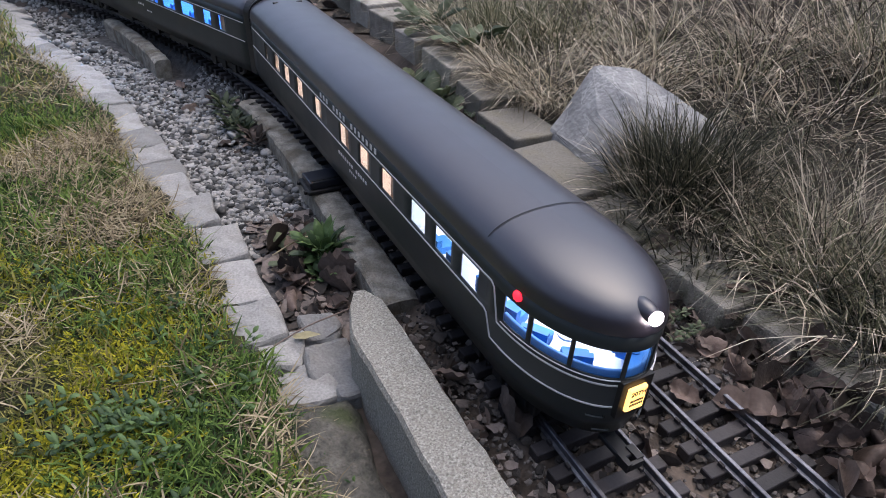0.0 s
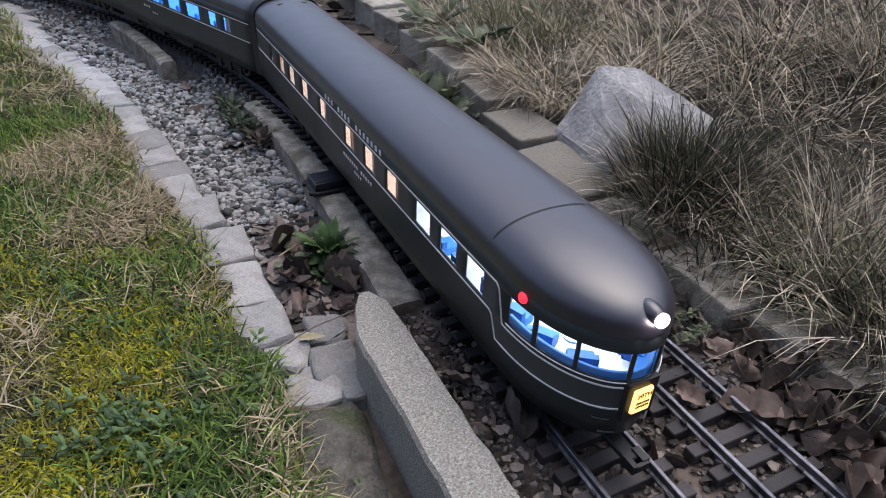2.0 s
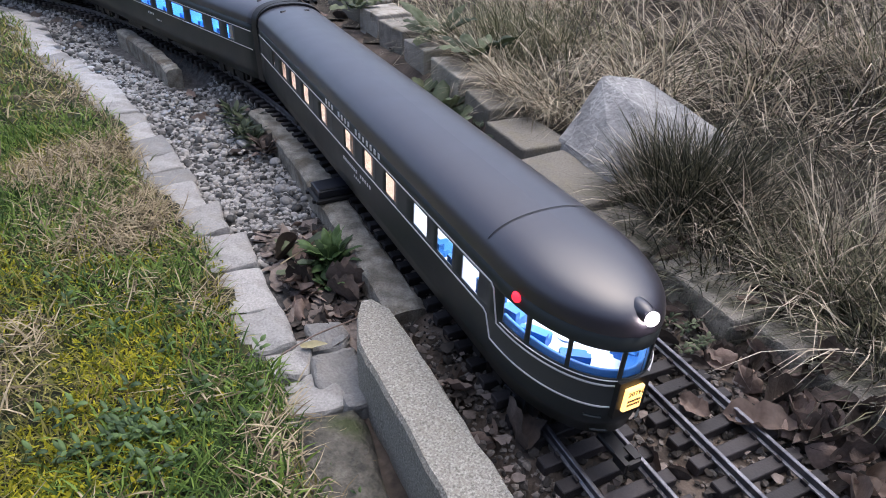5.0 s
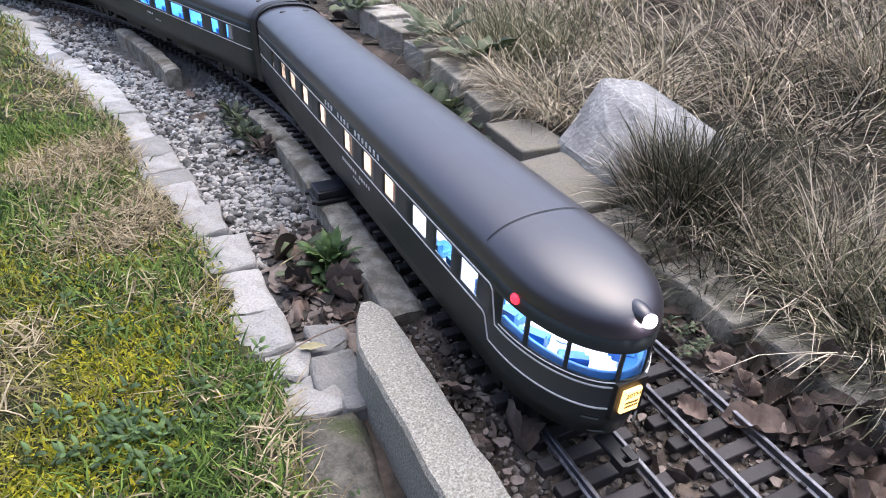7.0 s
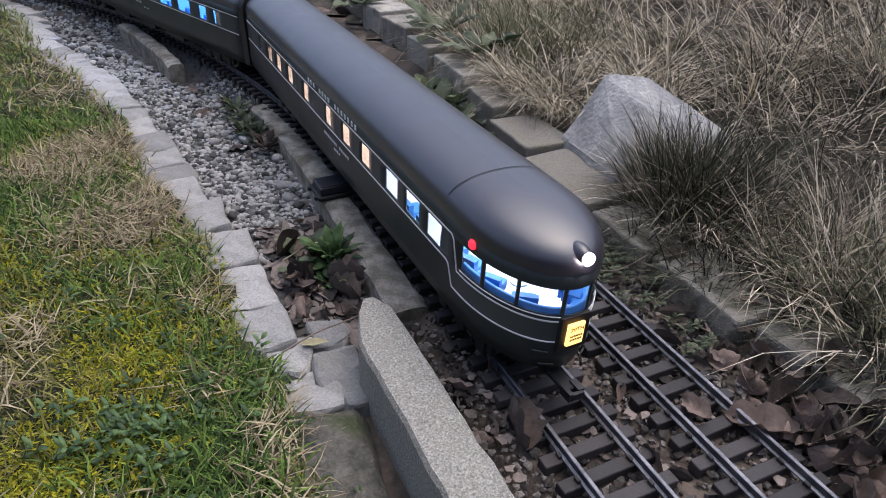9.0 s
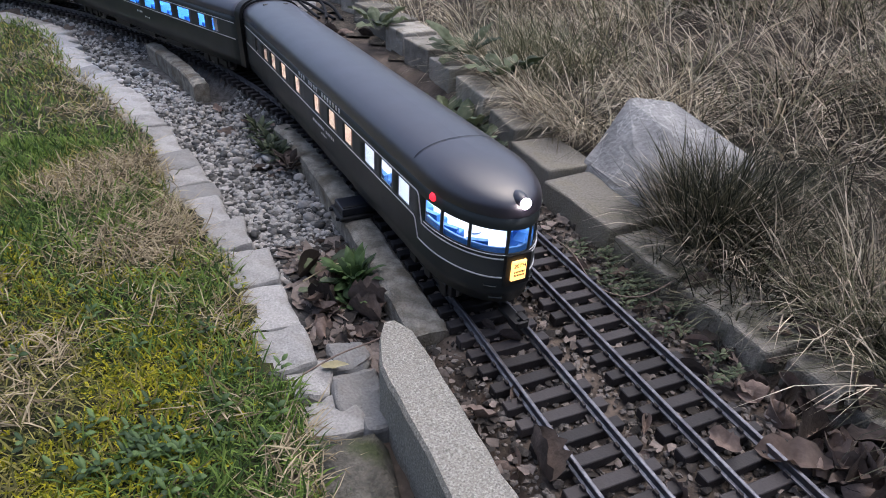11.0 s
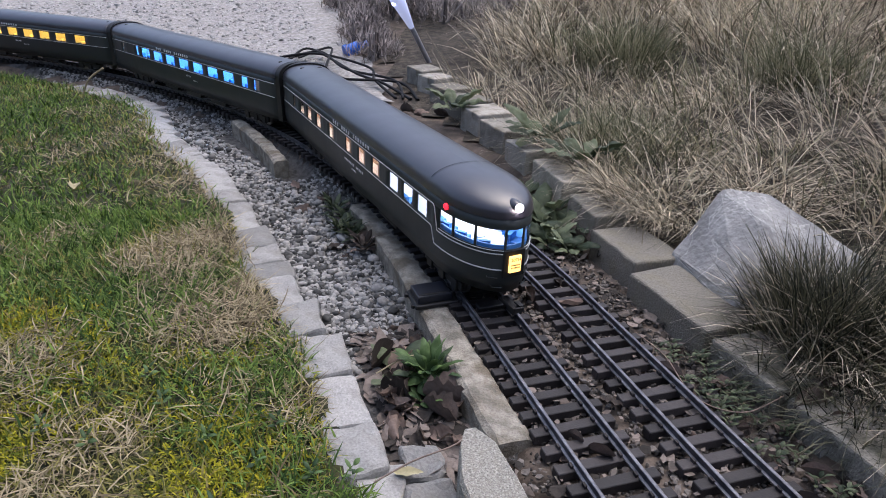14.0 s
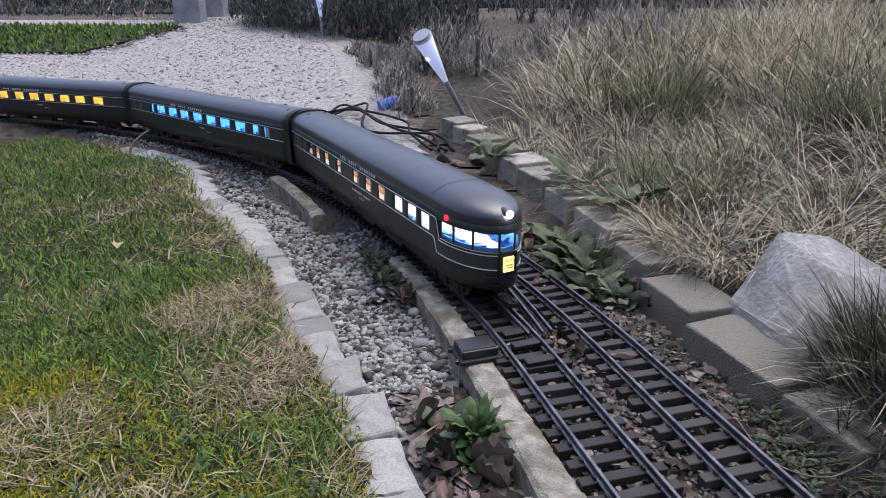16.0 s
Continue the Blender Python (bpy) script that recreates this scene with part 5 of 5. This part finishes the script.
def tube(name, pts, r, material, label, category, n=7, parent=None):
    cu = bpy.data.curves.new(name, "CURVE")
    cu.dimensions, cu.bevel_depth, cu.bevel_resolution = "3D", r, 2
    sp = cu.splines.new("POLY")
    P = [Vector(p) for p in pts]
    fine = []
    for i in range(len(P) - 1):
        a, b, c, d = P[max(0, i - 1)], P[i], P[i + 1], P[min(len(P) - 1, i + 2)]
        for k in range(n):
            t = k / n
            fine.append(0.5 * ((2 * b) + (c - a) * t + (2 * a - 5 * b + 4 * c - d) * t * t + (3 * b - a - 3 * c + d) * t ** 3))
    fine.append(P[-1])
    sp.points.add(len(fine) - 1)
    for q, f in zip(sp.points, fine):
        q.co = (*f, 1)
    ob = new(name, cu)
    ob.data.materials.append(material)
    if parent is not None:
        ob.parent = parent
        return ob
    return tagged(ob, label, category)


def line_pt(s, lat, z):
    x, y, _ = track(s, lat)
    return (x, y, z)


tube("dry_stem", [line_pt(0.14, 0.135, 0.002), line_pt(0.09, 0.137, 0.004), line_pt(0.03, 0.130, -0.002), line_pt(-0.005, 0.155, 0.002), line_pt(-0.005, 0.20, 0.012)], 0.0006, M_DEADLEAF, "pale dry stem lying over the track", "stem")
tube("twig", [(-0.118, 0.45, -0.022), (-0.09, 0.475, -0.018), (-0.06, 0.50, -0.02), (-0.05, 0.53, -0.035)], 0.0008, M_DEADDARK, "thin dark twig on the cobbles", "twig")
tube("dry_stem", [(-0.15, 0.60, -0.025), (-0.12, 0.63, -0.02), (-0.08, 0.65, -0.025)], 0.0008, M_STRAW, "thin dry stem over the gravel", "stem")
tube("dry_stem", [(-1.22, 1.69, -0.02), (-1.20, 1.70, 0.02), (-1.16, 1.71, 0.05)], 0.0025, M_STRAW, "dry stem leaning at the lawn edge", "stem")

# ---- behind: solar lamps, hoses, shrubs, posts ----
def solar_lamp(foot, top, label, head=0.029):
    a, b = Vector(foot), Vector(top)
    ln = (b - a).length
    turn = (b - a).to_track_quat("Z", "Y").to_matrix().to_4x4()
    ob = empty("solar_lamp", Matrix.Translation(a) @ turn)
    tagged(ob, label, "garden lamp", "solar stake lamps")
    part("stake", cyl_bm(0.008, 0.008, ln * 0.52, 14, Matrix.Translation((0, 0, ln * 0.24))), M_STAKE, ob, smooth=False)
    part("shade", cyl_bm(0.0085, head, ln * 0.48, 24, Matrix.Translation((0, 0, ln * 0.74))), G_SOLAR, ob, "glowing frosted cone shade", smooth=True)
    part("cap", cyl_bm(head * 1.03, head * 0.9, 0.012, 24, Matrix.Translation((0, 0, ln * 0.985))), M_STAKE, ob)
    bm = bmesh.new()
    bmesh.ops.create_uvsphere(bm, u_segments=12, v_segments=8, radius=0.007, matrix=Matrix.Translation((0, -0.019, ln * 0.80)))
    part("led", bm, G_LED, ob, "blue-white light point", smooth=True)
    return ob


solar_lamp((-0.313, 2.143, 0.03), (-0.422, 1.951, 0.30), "leaning white cone solar lamp glowing blue-white")
solar_lamp((-1.42, 3.90, 0.15), (-1.43, 3.90, 0.50), "upright white cone solar lamp before the shrubs")
solar_lamp((-2.15, 4.55, 0.22), (-2.16, 4.55, 0.55), "upright white cone solar lamp by the path")

for x, y, h in ((-2.70, 4.66, 0.55), (-2.72, 5.05, 0.5), (-2.62, 5.5, 0.5)):
    ob = part("granite_post", rough_block(0.19, 0.15, h, 0.004, x * 40, 3, 0.006), M_POST)
    ob.matrix_world = pose(x, y, ground_z(x, y) - 0.02, 0, 0, 10)
    tagged(ob, "grey granite block standing by the path", "post", "granite posts")

for k in range(4):
    o = rng.normal(0, 0.03, 6)
    tube("hose", [(-0.85 + k * 0.03, 2.15, 0.03 + o[0] * 0.2), (-0.72 + o[1], 2.18 + k * 0.05, 0.05), (-0.55 + o[2], 2.05 - k * 0.06, 0.04), (-0.42 + o[3], 1.9 + o[4], 0.03), (-0.35 + 0.02 * k, 1.72, 0.02)], 0.0040, M_HOSE, "thin black hose lying behind the track", "hose")
ob = empty("hose_connector", pose(-0.62, 2.30, ground_z(-0.62, 2.30) + 0.02, 0, 70, 35))
tagged(ob, "bright blue plastic hose connector", "connector")
part("sleeve", cyl_bm(0.022, 0.022, 0.05, 16), M_BLUEPLASTIC, ob)
part("nozzle", cyl_bm(0.014, 0.011, 0.04, 14, Matrix.Translation((0, 0, 0.042))), M_BLUEPLASTIC, ob)
part("collar", cyl_bm(0.026, 0.026, 0.012, 16, Matrix.Translation((0, 0, -0.02))), M_BLUEPLASTIC, ob)


def shrub(x, y, w, h, n, material, label, name="shrub", leaf=0.04, width=0.0075, lean=0.45):
    ob = empty(name, pose(0, 0, 0))
    tagged(ob, label, "shrub")
    z = ground_z(x, y)
    R = []
    stems = bmesh.new()
    for k in range(9):
        a = rng.uniform(0, 6.28)
        tip = Vector((x + math.cos(a) * w * 0.7 * rng.random(), y + math.sin(a) * w * 0.7 * rng.random(), z + h * 0.8))
        base = Vector((x + rng.normal(0, 0.03), y + rng.normal(0, 0.03), z - 0.02))
        d = tip - base
        bmesh.ops.create_cone(stems, cap_ends=True, segments=5, radius1=0.008, radius2=0.003, depth=d.length, matrix=Matrix.Translation((base + tip) / 2) @ d.to_track_quat("Z", "Y").to_matrix().to_4x4())
    part("trunk", stems, M_TWIG, ob)
    for _ in range(n):
        a, r = rng.uniform(0, 6.28), math.sqrt(rng.random())
        lump = 1 + 0.35 * noise.noise(Vector((x * 5 + math.cos(a) * 2, y * 5 + math.sin(a) * 2, r * 2)))
        zz = z + h * lump * math.sqrt(max(0, 1 - r * r)) * rng.uniform(0.35, 1.0) - 0.02
        R.append((x + math.cos(a) * r * w * lump, y + math.sin(a) * r * w * lump, zz))
    k = len(R)
    blades("foliage", R, rng.uniform(0.6, 1.4, k) * leaf, np.abs(rng.normal(lean, 0.4, k)), rng.uniform(0, 6.28, k), rng.uniform(0.5, 1.2, k) * width, rng.normal(0.2, 0.2, k), material, "", "", parent=ob)
    return ob


for k in range(13):
    t = k / 12
    shrub(-2.15 + 1.45 * t + rng.normal(0, 0.05), 4.72 - 0.85 * t + rng.normal(0, 0.06), 0.27, 0.36 + rng.uniform(0, 0.1), 2200, M_BUSH, "dense grey-green lavender shrub along the path")
for k in range(10):
    shrub(-2.2 + 0.32 * k + rng.normal(0, 0.05), 5.4 - 0.12 * k + rng.normal(0, 0.1), 0.34, 0.5 + rng.uniform(0, 0.15), 800, M_BUSH, "taller grey-green shrub behind the lavender")
for k in range(16):
    x, y = rng.uniform(-0.75, 0.5), rng.uniform(2.35, 3.3)
    if x < -0.4 - 0.4 * (y - 2.2):
        x += 0.4
    shrub(x, y, 0.17, 0.15 + rng.uniform(0, 0.07), 800, M_TWIG, "low grey-brown heather shrub", leaf=0.05, width=0.003, lean=0.8)
for k in range(13):
    y = 2.25 + 0.1 * k
    shrub(-0.40 - 0.42 * (y - 2.0) + rng.normal(0, 0.03), y, 0.10, 0.07 + rng.uniform(0, 0.06), 420, M_TWIG, "low grey-brown heather at the path edge", leaf=0.04, width=0.003, lean=0.8)
for k in range(9):
    shrub(-6.4 + 0.42 * k, 5.35 + rng.normal(0, 0.08), 0.28, 0.15 + rng.uniform(0, 0.05), 700, M_BUSH, "low dark hedge shrub across the path")
for k in range(14):
    shrub(-6.0 + 0.5 * k + rng.normal(0, 0.1), 8.5 + rng.normal(0, 0.3), 0.5, 0.5 + rng.uniform(0, 0.3), 500, M_BUSH, "distant low hedge shrub", leaf=0.09, width=0.03)
for k in range(8):
    shrub(0.2 + 0.5 * k, 4.6 + rng.normal(0, 0.2), 0.45, 0.45 + rng.uniform(0, 0.2), 700, M_TWIG, "distant dry shrub beyond the bank", leaf=0.1, width=0.008)
R = []
for _ in range(6000):
    x, y = rng.uniform(-6, -2.6), rng.uniform(3.3, 4.4)
    R.append((x, y, ground_z(x, y) + 0.01))
k = len(R)
blades("grass", R, rng.uniform(0.02, 0.045, k), np.abs(rng.normal(0.3, 0.3, k)), rng.uniform(0, 6.28, k), rng.uniform(0.008, 0.016, k), np.abs(rng.normal(0.5, 0.3, k)), M_LUSH, "short green grass of the far lawn", "grass")


# ---- movement: the train backs away along the line ----
NOSE_S = [(0, -0.214), (2.0, -0.214), (2.5, -0.2095), (3.0, -0.202), (3.5, -0.202), (4.0, -0.202), (5.0, -0.202), (6.0, -0.202), (6.5, -0.202), (7.0, -0.2005), (7.5, -0.195), (8.0, -0.180), (8.5, -0.159),
          (9.0, -0.131), (9.5, -0.101), (10.0, -0.069), (10.5, -0.036), (11.0, -0.001), (11.5, 0.034), (12.0, 0.068), (12.5, 0.103), (13.0, 0.140), (13.5, 0.176), (14.0, 0.214), (14.5, 0.250),
          (15.0, 0.287), (15.5, 0.327), (16.0, 0.366)]


def on_line(nose, front, rear):
    ax, ay, _ = rails_at(nose + front)
    bx, by, _ = rails_at(nose + rear)
    th = math.atan2(-(bx - ax), by - ay)
    return pose(ax + math.sin(th) * front, ay - math.cos(th) * front, 0, 0, 0, math.degrees(th))


def motions():
    for thing, behind, front, rear in CARS:
        walk(thing, [(t, on_line(nose + behind, front, rear)) for t, nose in NOSE_S])


motions()
